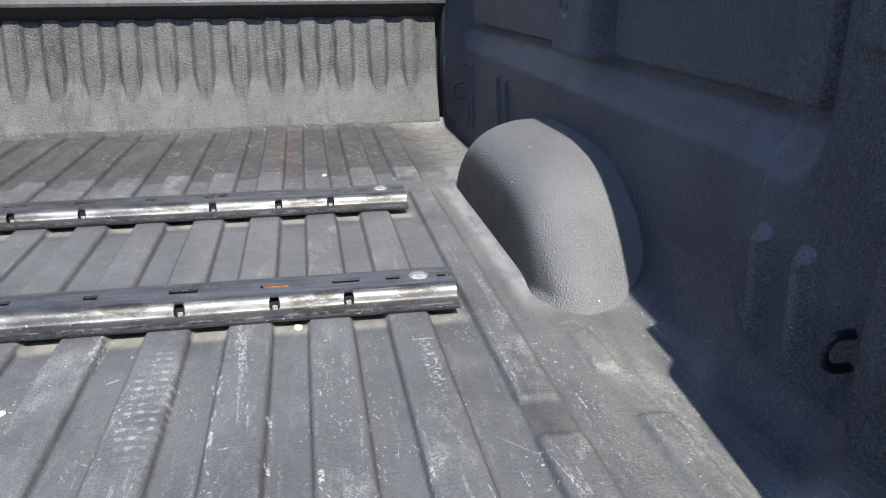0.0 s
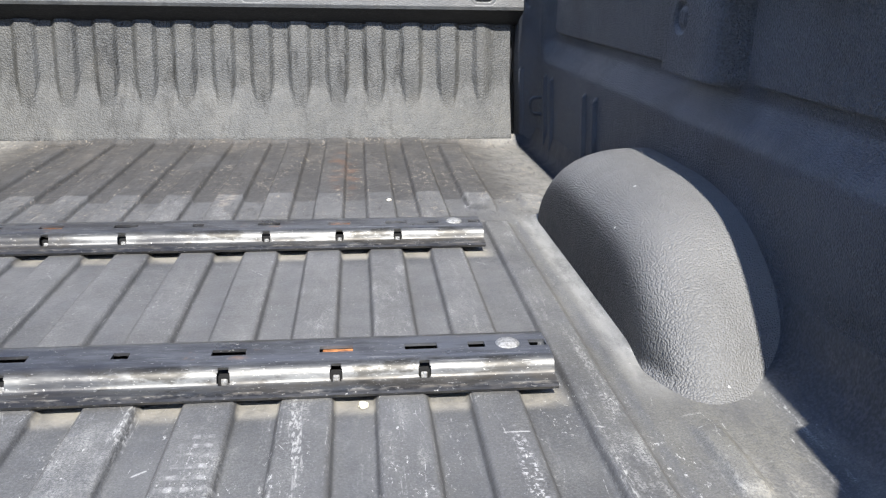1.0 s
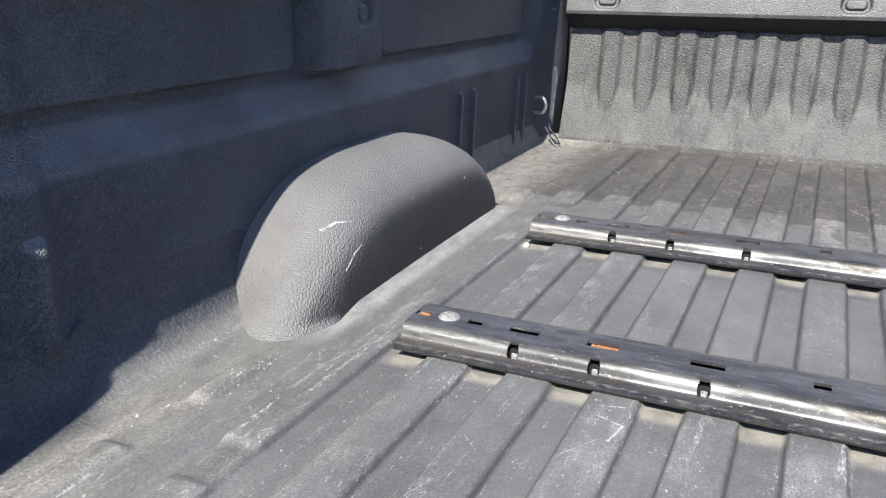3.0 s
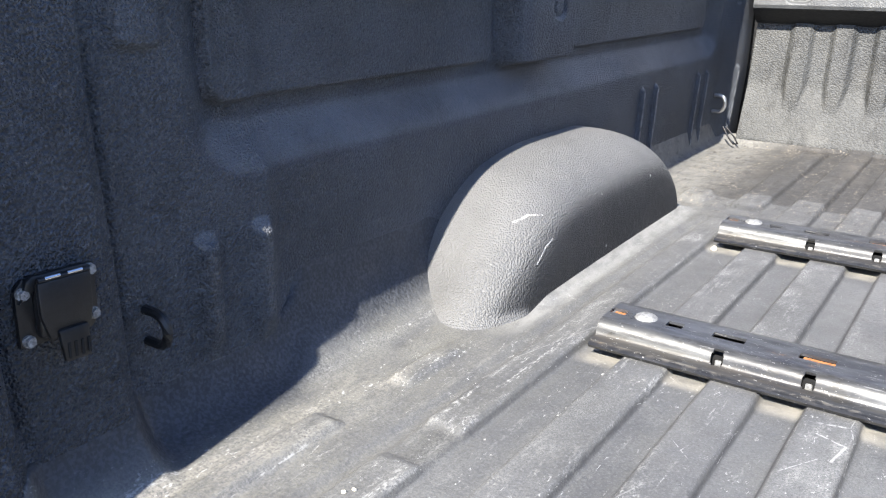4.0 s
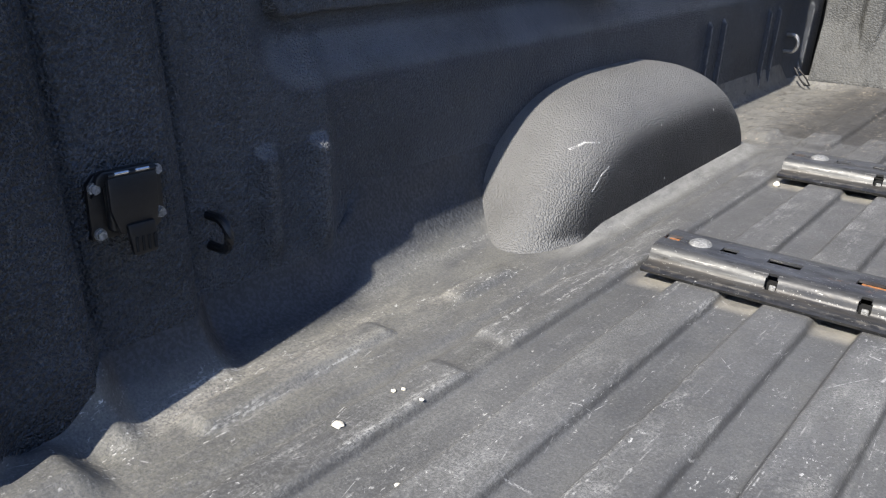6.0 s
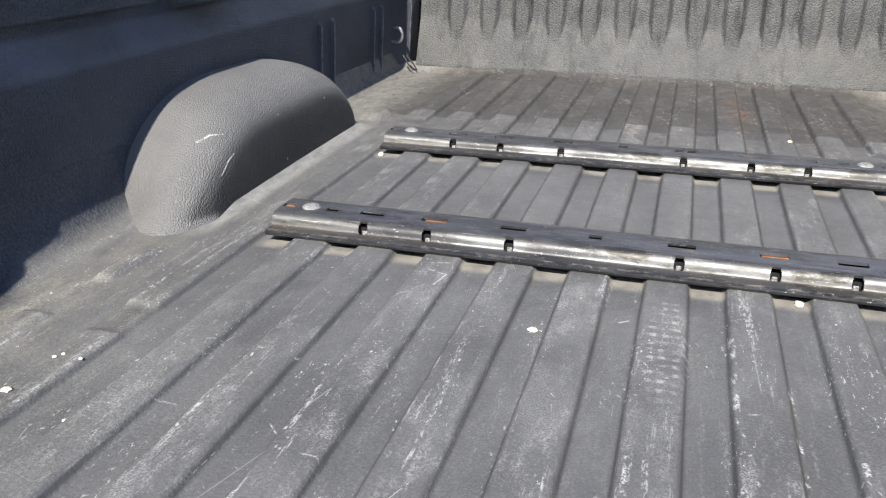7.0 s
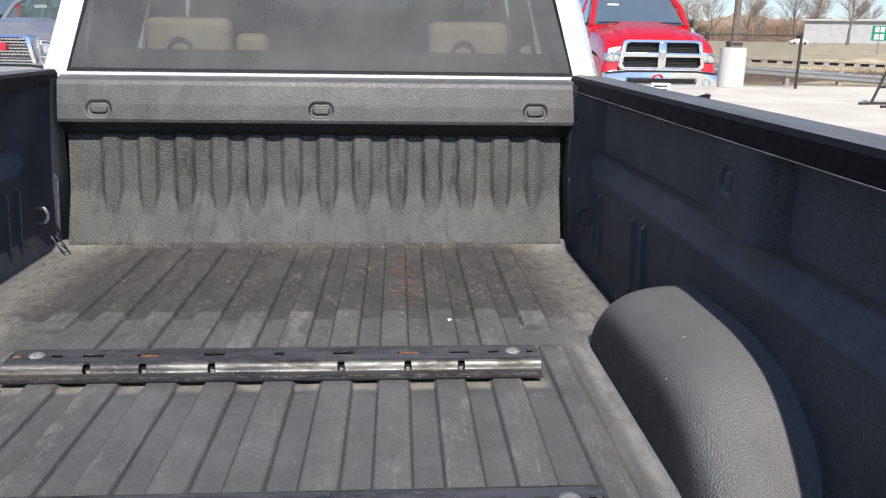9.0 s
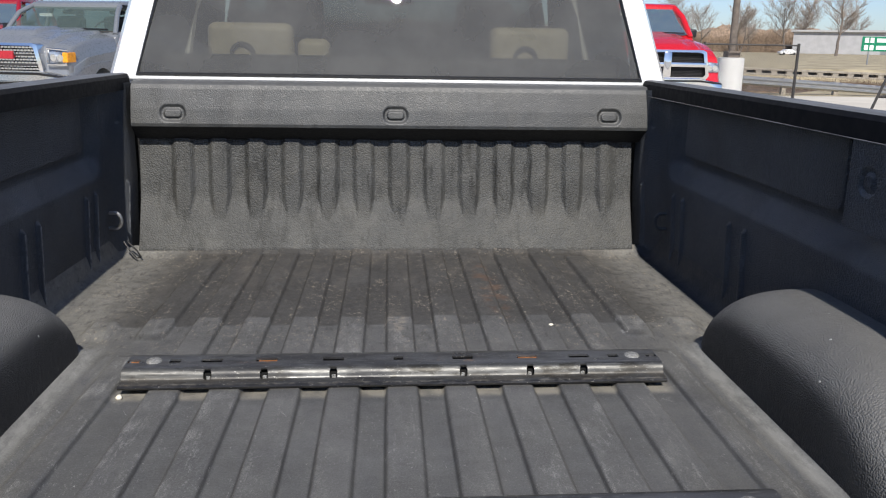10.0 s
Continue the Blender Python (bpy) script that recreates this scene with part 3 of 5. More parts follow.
def prism(bm, outline, a, b, axis="x", bevel=0.0, seg=2):
    """An outline of 2D points, drawn out along an axis from a to b. For x the points are (y, z), for y (x, z), for z (x, y)."""
    place = {"x": lambda p, t: (t, p[0], p[1]), "y": lambda p, t: (p[0], t, p[1]), "z": lambda p, t: (p[0], p[1], t)}[axis]
    lo = [bm.verts.new(place(p, a)) for p in outline]
    hi = [bm.verts.new(place(p, b)) for p in outline]
    faces = [bm.faces.new(lo), bm.faces.new(hi[::-1])]
    n = len(outline)
    for i in range(n):
        faces.append(bm.faces.new((lo[i], hi[i], hi[(i + 1) % n], lo[(i + 1) % n])))
    if bevel:
        edges = {e for f in faces for e in f.edges}
        bmesh.ops.bevel(bm, geom=list(edges), offset=bevel, segments=seg, affect="EDGES", profile=0.5)
    return bm


def tube(bm, pts, r, n=8, ends=True):
    """A round bar along points; r is one radius or one per point."""
    pts = [Vector(p) for p in pts]
    rs = [r] * len(pts) if isinstance(r, (int, float)) else r
    rings, up = [], Vector((0.13, 0.31, 0.94)).normalized()
    for i, p in enumerate(pts):
        d = (pts[min(i + 1, len(pts) - 1)] - pts[max(i - 1, 0)]).normalized()
        u = d.cross(up if abs(d.dot(up)) < 0.95 else Vector((1, 0, 0))).normalized()
        w = d.cross(u)
        rings.append([bm.verts.new(p + rs[i] * (math.cos(k * math.tau / n) * u + math.sin(k * math.tau / n) * w)) for k in range(n)])
    for a, b in zip(rings, rings[1:]):
        for k in range(n):
            bm.faces.new((a[k], a[(k + 1) % n], b[(k + 1) % n], b[k]))
    if ends:
        bm.faces.new(rings[0][::-1])
        bm.faces.new(rings[-1])
    return bm


def grid_faces(nu, nv, flip=False):
    f = []
    for i in range(nu - 1):
        for j in range(nv - 1):
            q = (i * nv + j, (i + 1) * nv + j, (i + 1) * nv + j + 1, i * nv + j + 1)
            f.append(q[::-1] if flip else q)
    return f


def sheet(name, us, vs, fn, material, parent=None, label="", flip=False):
    """A curved sheet: fn(U, V) gives the arrays x, y, z."""
    U, V = np.meshgrid(us, vs, indexing="ij")
    x, y, z = (np.broadcast_to(a, U.shape) for a in fn(U, V))
    ob = mesh_ob(name, np.stack([x, y, z], -1).reshape(-1, 3), grid_faces(len(us), len(vs), flip), material)
    ob.parent = parent
    return tagged(ob, label)


def sstep(a, b, v):
    t = np.clip((v - a) / (b - a), 0, 1)
    return t * t * (3 - 2 * t)


def hill(v, c, half, soft):
    """1 within half of c, falling to 0 over soft."""
    return 1 - sstep(half, half + soft, np.abs(v - c))


def rrect(u, v, u0, u1, v0, v1, r):
    """Signed distance to a rounded rectangle, negative inside."""
    qx = np.abs(u - (u0 + u1) / 2) - (u1 - u0) / 2 + r
    qy = np.abs(v - (v0 + v1) / 2) - (v1 - v0) / 2 + r
    return np.minimum(np.maximum(qx, qy), 0) + np.hypot(np.maximum(qx, 0), np.maximum(qy, 0)) - r


# ---- the pickup truck whose bed is shown ----
BED_END, BED_FRONT = -0.12, 2.385
PITCH = 0.1145
SKEW = 0.0113  # the bed's axis against the y axis
GROUND = -0.85
truck = thing("pickup_truck", pose(0, 0, 0), "white pickup truck with a black-lined open bed, tailgate down", "truck")


REAR_STEPS = ((0.508, 0.472, 0.838, 0.03), (0.262, 0.246, 0.796, 0.075), (0.126, 0.111, 0.762, 0.10), (0.03, -0.03, 0.721, 0.1275))


def wall_base(y, soft=0.012):
    """The foot of the side wall, without its beads."""
    x = np.full(np.shape(y), 0.852)
    for near, far, foot, lean in REAR_STEPS:
        wide = max(soft, 0.075 if near > 0.4 else 0.0)
        w = sstep(near + wide, far - wide, y) if near > 0.1 else sstep(near, far, y)
        x = x * (1 - w) + w * foot
    return x


def floor_height(x, y):
    edge = np.where(x > 0, x - SKEW * np.minimum(y - 0.77, 0), -x)
    x = x - SKEW * (y - 0.77)
    a = np.abs(x)
    z = np.full(np.broadcast(x, y).shape, 0.003)
    for k in range(-4, 5):
        rib = hill(x, k * PITCH, 0.0270, 0.0090) * (1 - 0.75 * sstep(2.33, 2.395, y))
        blunt = 0.010 * np.clip(np.abs(x - k * PITCH) / 0.03, 0, 1) ** 4
        dip = np.maximum(hill(y, 0.834, 0.046 + blunt, 0.012), hill(y, 1.393, 0.046 + blunt, 0.012))
        z = z + rib * (0.0120 - 0.0080 * dip)
    # outer ribs beside the wheel housings, then the low step along them
    rib = hill(a, 0.582, 0.021, 0.012) * sstep(1.53, 1.49, y) * (1 - hill(y, 0.44, 0.03, 0.02) * 0.5)
    z = z + 0.011 * rib
    z = z + 0.011 * hill(a, 0.572, 0.026, 0.014) * sstep(1.60, 1.66, y) * sstep(2.36, 2.32, y)
    z = z + 0.005 * sstep(0.622, 0.634, a) * sstep(1.56, 1.5, y)
    z = z + 0.009 * hill(a, 0.700, 0.014, 0.012) * hill(y, 0.29, 0.12, 0.02)
    z = z + 0.008 * hill(a, 0.690, 0.010, 0.012) * hill(y, 0.60, 0.05, 0.02)
    z = z + 0.010 * hill(a, 0.700, 0.02, 0.02) * hill(y, 1.69, 0.035, 0.03)
    # the soft fillet along the foot of the wheel housings
    z = z + 0.016 * np.clip((a - 0.640) / 0.032, 0, 1) ** 2 * sstep(0.80, 0.90, y) * sstep(1.60, 1.50, y)
    # raised pad in the rear corners
    z = z + 0.026 * sstep(0.075, 0.035, y) * sstep(0.645, 0.695, a) * sstep(0.765, 0.735, a)
    # the turned-up edge towards the walls and the bulkhead
    deep = np.where(x > 0, 0.010, 0.030)
    bend = 0.018 + 0.057 * sstep(0.03, 0.12, y) + deep * sstep(0.44, 0.56, y) - (deep + 0.042) * sstep(1.44, 1.60, y)
    foot = np.where(x > 0, wall_base(y, 0.04), wall_base(y))
    rise = np.clip(edge - foot + bend, 0, bend * 0.993)
    z = z + bend - np.sqrt(bend ** 2 - rise ** 2) + 5 * np.clip(edge - foot + 0.007 * bend, 0, 0.03) * sstep(0.50, 0.56, y)
    z = z + 0.026 * np.clip((y - 2.34) / 0.06, 0, 1) ** 2
    z = z - 0.004 * sstep(0.02, -0.1, y)
    return z + 0.0008 * np.sin(9 * x + 2) * np.sin(7 * y)


xs = np.linspace(-0.87, 0.87, 620)
ys = np.unique(np.concatenate([np.linspace(BED_END, 2.41, 150), np.linspace(0.0, 0.62, 130), np.linspace(0.75, 0.91, 30), np.linspace(1.31, 1.47, 30)]))
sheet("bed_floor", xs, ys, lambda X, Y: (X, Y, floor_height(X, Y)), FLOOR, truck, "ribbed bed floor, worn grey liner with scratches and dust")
bm = bmesh.new()
box(bm, -0.87, 0.87, BED_END, 2.44, -0.05, -0.012)
part("bed_pan", bm, DARKSTEEL, truck)


def wall_offset(y, z, soft=0.012):
    """How far the side wall's inner face lies from the bed's middle."""
    x = np.full(y.shape, 0.860)
    # stake pocket box
    d = rrect(y, z, 1.075, 1.278, 0.343, 0.9, 0.014)
    x = x - 0.058 * sstep(0.007, -0.007, d) * sstep(0.985, 1.115, y)
    d = rrect(y, z, 1.185, 1.235, 0.418, 0.465, 0.02)
    x = x + 0.007 * sstep(0.004, -0.002, d) - 0.005 * sstep(-0.007, -0.012, d)
    # upright rear section in steps
    for near, far, foot, lean in REAR_STEPS:
        w = sstep(near, far, y)
        x = x * (1 - w) + w * (foot + lean * z)
    # wide pressed recess with a sloping ledge under it
    x = x + 0.036 * sstep(0.004, -0.074, rrect(y, z, 0.365, 2.30, 0.266, 0.9, 0.09)) - 0.008 * sstep(0.05, 0.25, z)
    for a, b in ((0.412, 1.035), (1.34, 2.19)):
        x = x - 0.019 * sstep(0.003, -0.005, rrect(y, z, a, b, 0.352, 0.9, 0.03))
    d = rrect(y, z, 0.292, 0.345, 0.424, 0.9, 0.012)
    x = x - 0.010 * sstep(0.004, -0.004, d)
    # the foot runs smoothly into the turned-up floor
    low = sstep(0.125, 0.050, z) * sstep(0.92, 0.82, y)
    x = x * (1 - low) + low * (wall_base(y, soft) - 0.0035)
    for c, half in ((0.252, 0.008), (0.117, 0.008)):
        x = x + 0.006 * hill(y, c, half, 0.011) * sstep(0.03, 0.09, z) * sstep(0.47, 0.40, z)
    # pressed beads low on the wall
    for c, lo in ((0.376, 0.09), (0.458, 0.08), (1.712, 0.02), (1.80, 0.02), (2.122, 0.02), (2.196, 0.02), (2.405, 0.02)):
        w = 0.015 if c < 1 else 0.008
        x = x - (0.015 if c < 1 else 0.010) * np.exp(-((y - c) / w) ** 4) * sstep(0.222 if c < 1 else 0.243, 0.200 if c < 1 else 0.228, z) * sstep(lo - 0.025, lo + 0.02, z)
    # raised ring round the wheel housing
    gap = rrect(y, z, 0.84, 1.51, -0.3, 0.202, 0.20)
    x = x - 0.004 * sstep(0.05, 0.010, gap)
    x = x - 0.035 * sstep(2.30, 2.45, y)
    # small dimple near the front
    x = x + 0.006 * sstep(0.016, 0.010, np.hypot(y - 2.385, z - 0.43))
    return x + 0.002 * np.sin(4.1 * y + 1) * np.sin(6 * z)


ys = np.linspace(BED_END, 2.50, 760)
zs = np.linspace(-0.005, 0.535, 170)
for side in (-1, 1):
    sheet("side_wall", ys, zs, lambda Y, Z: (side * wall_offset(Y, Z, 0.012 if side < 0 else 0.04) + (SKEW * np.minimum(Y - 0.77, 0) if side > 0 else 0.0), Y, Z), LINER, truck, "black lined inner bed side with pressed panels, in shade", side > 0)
    bm = bmesh.new()
    outline = [(0.822, 0.514), (0.829, 0.514), (0.835, 0.545), (0.928, 0.546), (0.940, 0.50), (0.947, 0.50), (0.946, 0.549), (0.935, 0.557), (0.842, 0.563), (0.828, 0.560), (0.822, 0.550)]
    prism(bm, [(side * x + 0.004, z) for x, z in outline], BED_END, 2.50, "y")
    cap = part("bed_rail_cap", bm, CAP, truck, "black plastic cap along the top of the bed side")
    # a thin pale tube added for the sunlight grazing the lower lip
    bm = bmesh.new()
    tube(bm, [(side * 0.8245, BED_END, 0.5135), (side * 0.8245, 2.42, 0.5135)], 0.0011, 6)
    part("edge_glint", bm, GLINT, cap, "pale line painting the sun's glint on the lower edge")
    bm = bmesh.new()
    outline = [(0.93, 0.49), (0.975, 0.525), (1.0, 0.45), (1.01, 0.2), (1.005, 0.0), (0.985, -0.25), (0.95, -0.30), (0.93, -0.25), (0.96, 0.0), (0.965, 0.4), (0.94, 0.46)]
    prism(bm, [(side * x, z) for x, z in outline], BED_END, 2.52, "y")
    part("outer_panel", bm, WHITE, truck, "", True)
    bm = bmesh.new()
    box(bm, *sorted((side * 0.80, side * 1.0)), BED_END - 0.03, BED_END - 0.001, -0.12, 0.55, 0.008)
    part("rear_pillar", bm, WHITE, truck)


def housing(side):
    """A wheel housing: a flat-topped arch against the wall, rounded over to a steep inner face and a blunt rear nose."""
    # its line on the wall from the rear foot over the top to the front foot
    line = np.array([(0.775, -0.004), (0.796, 0.032), (0.820, 0.067), (0.847, 0.100), (0.876, 0.130), (0.907, 0.155), (0.942, 0.176), (0.980, 0.190), (1.03, 0.198),
                     (1.08, 0.201), (1.16, 0.2015), (1.26, 0.2005), (1.34, 0.199), (1.39, 0.192), (1.43, 0.178), (1.47, 0.157), (1.51, 0.127), (1.545, 0.09), (1.57, 0.05), (1.585, -0.004)])
    run = np.concatenate([[0], np.cumsum(np.hypot(*np.diff(line, axis=0).T))])
    ss = np.linspace(0, run[-1], 120)
    top, inner, p = 0.862, 0.666, 3.4
    turn = np.linspace(0, math.pi / 2, 70)
    across = np.sin(turn) ** (2 / p)
    high = np.cos(turn) ** (2 / p)
    A, S = np.meshgrid(np.arange(len(turn)), ss, indexing="ij")
    x = top - (top - inner) * across[A]
    y0, z0 = np.interp(S, run, line[:, 0]), np.interp(S, run, line[:, 1])
    k = np.ones(9) / 9
    for a in (y0, z0):
        pad = np.pad(a[0], 4, mode="reflect", reflect_type="odd")
        a[:] = np.convolve(pad, k, mode="valid")[None, :]
    rear = np.interp(x, [0.662, 0.675, 0.69, 0.708, 0.73, 0.765, 0.80, 0.862], [0.055, 0.015, -0.022, -0.044, -0.052, -0.042, -0.018, 0.0])
    front = np.interp(x, [0.662, 0.675, 0.69, 0.71, 0.74, 0.80, 0.862], [-0.125, -0.075, -0.045, -0.025, -0.01, 0.0, 0.0])
    for a in (rear, front):
        col = np.convolve(np.pad(a[:, 0], 6, mode="edge"), np.hanning(15)[1:-1] / np.hanning(15).sum(), mode="valid")
        a[:] = col[:, None]
    rear = rear - 0.012
    low = np.clip(1 - z0 / 0.2, 0, 1) ** 0.8
    y = y0 + np.where(y0 < 1.2, rear, front) * low
    z = z0 * high[A] * (0.985 if side > 0 else 1.0) + 0.004 * hill(y0, 1.22, 0.10, 0.12) * sstep(0.72, 0.78, x)
    # a soft flare at the foot
    flare = np.clip((0.020 - z) / 0.020, 0, 1) ** 1.6
    x = x - 0.005 * flare * sstep(0.80, 0.70, x)
    y = y - 0.014 * flare * sstep(0.95, 0.85, y0)
    pts = np.stack([side * x + (SKEW * (y - 0.77) if side > 0 else 0.0), y, z - 0.001], -1).reshape(-1, 3)
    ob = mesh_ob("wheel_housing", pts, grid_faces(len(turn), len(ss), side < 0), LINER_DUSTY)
    ob.parent = truck
    return tagged(ob, "rounded wheel housing with pebbled, faded black liner")


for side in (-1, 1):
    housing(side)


def bulkhead_depth(x, z):
    """The y of the bulkhead's corrugated front panel."""
    slope = 2.385 + 0.40 * np.maximum(z - 0.02, 0)
    phase = np.mod(x + 0.0316 + 0.0571, 0.1142) - 0.0571
    ends = sstep(0.745, 0.70, np.abs(x - 0.004))
    width = 0.0275 + 0.004 * sstep(0.22, 0.12, z)
    flute = np.maximum(1 - sstep(width - 0.010, width + 0.010, np.abs(phase)), 1 - ends)
    face = 2.425 + 0.16 * np.maximum(z - 0.12, 0) + 0.0145 * flute
    k = 0.005
    h = np.clip(0.5 + 0.5 * (face - slope) / k, 0, 1)
    y = face * (1 - h) + slope * h - k * h * (1 - h)
    return np.where(np.abs(x) > 0.7955, 2.53, y)


xs = np.concatenate([[-0.7965], np.linspace(-0.795, 0.795, 640), [0.7965]])
zs = np.unique(np.concatenate([np.linspace(0.0, 0.40, 70), np.linspace(0.12, 0.2, 24)]))
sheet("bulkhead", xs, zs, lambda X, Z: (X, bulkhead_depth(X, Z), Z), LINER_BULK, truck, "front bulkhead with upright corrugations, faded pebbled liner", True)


def header_sheet(X, T):
    """Rolled header above the bulkhead: T runs from the back of its underside over the face to its top."""
    prof = np.array([(2.54, 0.360), (2.475, 0.360), (2.464, 0.364), (2.440, 0.381), (2.416, 0.399), (2.409, 0.406), (2.4075, 0.415), (2.417, 0.46),
                     (2.433, 0.52), (2.438, 0.532), (2.447, 0.540), (2.46, 0.5425), (2.50, 0.543), (2.57, 0.543)])
    s = np.linspace(0, 1, len(prof))
    y, z = np.interp(T, s, prof[:, 0]), np.interp(T, s, prof[:, 1])
    for c in (-0.672, 0.013, 0.697):
        d = rrect(X, z, c - 0.036, c + 0.036, 0.424, 0.468, 0.02)
        y = y + 0.008 * sstep(0.005, -0.003, d) * sstep(0.3, 0.4, T) - 0.007 * sstep(-0.008, -0.012, d) * sstep(0.3, 0.4, T)
    return X, y + 0.0006 * np.sin(11 * X), z


xs = np.unique(np.concatenate([np.linspace(-0.797, 0.824, 200)] + [np.linspace(c - 0.05, c + 0.05, 50) for c in (-0.672, 0.013, 0.697)]))
ts = np.unique(np.concatenate([np.linspace(0.385, 1, 40), np.linspace(0.385, 0.66, 60)]))
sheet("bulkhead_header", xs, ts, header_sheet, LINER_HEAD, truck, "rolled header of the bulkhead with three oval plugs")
# the shade under the header is painted in
sheet("header_underside", xs, np.linspace(0, 0.385, 12), header_sheet, LINER_SHADE, truck, "underside of the header, its shade put in as near-black")
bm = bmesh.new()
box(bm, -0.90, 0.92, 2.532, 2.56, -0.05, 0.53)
# near-black, to paint the shade in the gaps beside the bulkhead
part("front_panel", bm, LINER_SHADE, truck)


def loop(side, y, z, material, label, tall=0.024):
    """A tie-down ring that stands out of the side wall, with its foot plate."""
    x = float(wall_offset(np.array([y]), np.array([z]))[0])
    bm = bmesh.new()
    pts = [(side * (x + 0.006), y + 0.0, z + tall), (side * (x - 0.016), y, z + tall)]
    pts += [(side * (x - 0.018 - 0.018 * math.sin(a)), y, z + tall * math.cos(a)) for a in np.linspace(0.15, math.pi - 0.15, 9)]
    pts += [(side * (x - 0.016), y, z - tall), (side * (x + 0.006), y, z - tall)]
    tube(bm, pts, 0.0055, 8)
    part("tie_down_ring", bm, material, truck, label, True)


for side in (-1, 1):
    loop(side, 2.315 if side < 0 else 2.26, 0.130 if side < 0 else 0.14, STEEL if side < 0 else LINER, "bent tie-down ring on the bed side")
    loop(side, 0.292, 0.139, BLACK, "black coated tie-down ring on the bed side", 0.018)

# tailgate, let down behind the bed
bm = bmesh.new()
box(bm, -0.76, 0.76, -0.70, -0.155, -0.065, -0.012, 0.012)
gate = part("tailgate", bm, WHITE, truck, "lowered tailgate with a black lined inner face", True)
bm = bmesh.new()
box(bm, -0.70, 0.70, -0.66, -0.19, -0.011, -0.006, 0.002)
part("inner_skin", bm, LINER, gate)
bm = bmesh.new()
box(bm, -0.76, 0.76, -0.716, -0.700, -0.068, -0.008, 0.006)
part("top_cap", bm, CAP, gate)
bm = bmesh.new()
box(bm, -1.0, 1.0, -0.35, -0.13, -0.42, -0.22, 0.03, 3)
part("rear_bumper", bm, CHROME, truck, "", True)


# ---- cab of the truck ----
def cab_x(z):
    """Half width of the cab at a height, outside."""
    return float(np.interp(z, [-0.4, 0.1, 0.45, 0.54, 0.82, 1.08], [0.985, 1.0, 0.975, 0.913, 0.85, 0.78]))


def cab_back(z):
    """The y of the cab's rear face."""
    return float(np.interp(z, [-0.4, 0.54, 1.0, 1.08], [2.575, 2.585, 2.76, 2.84]))


WIN = [(0.552, 0.840), (0.60, 0.832), (0.82, 0.780), (0.96, 0.745), (0.985, 0.71)]


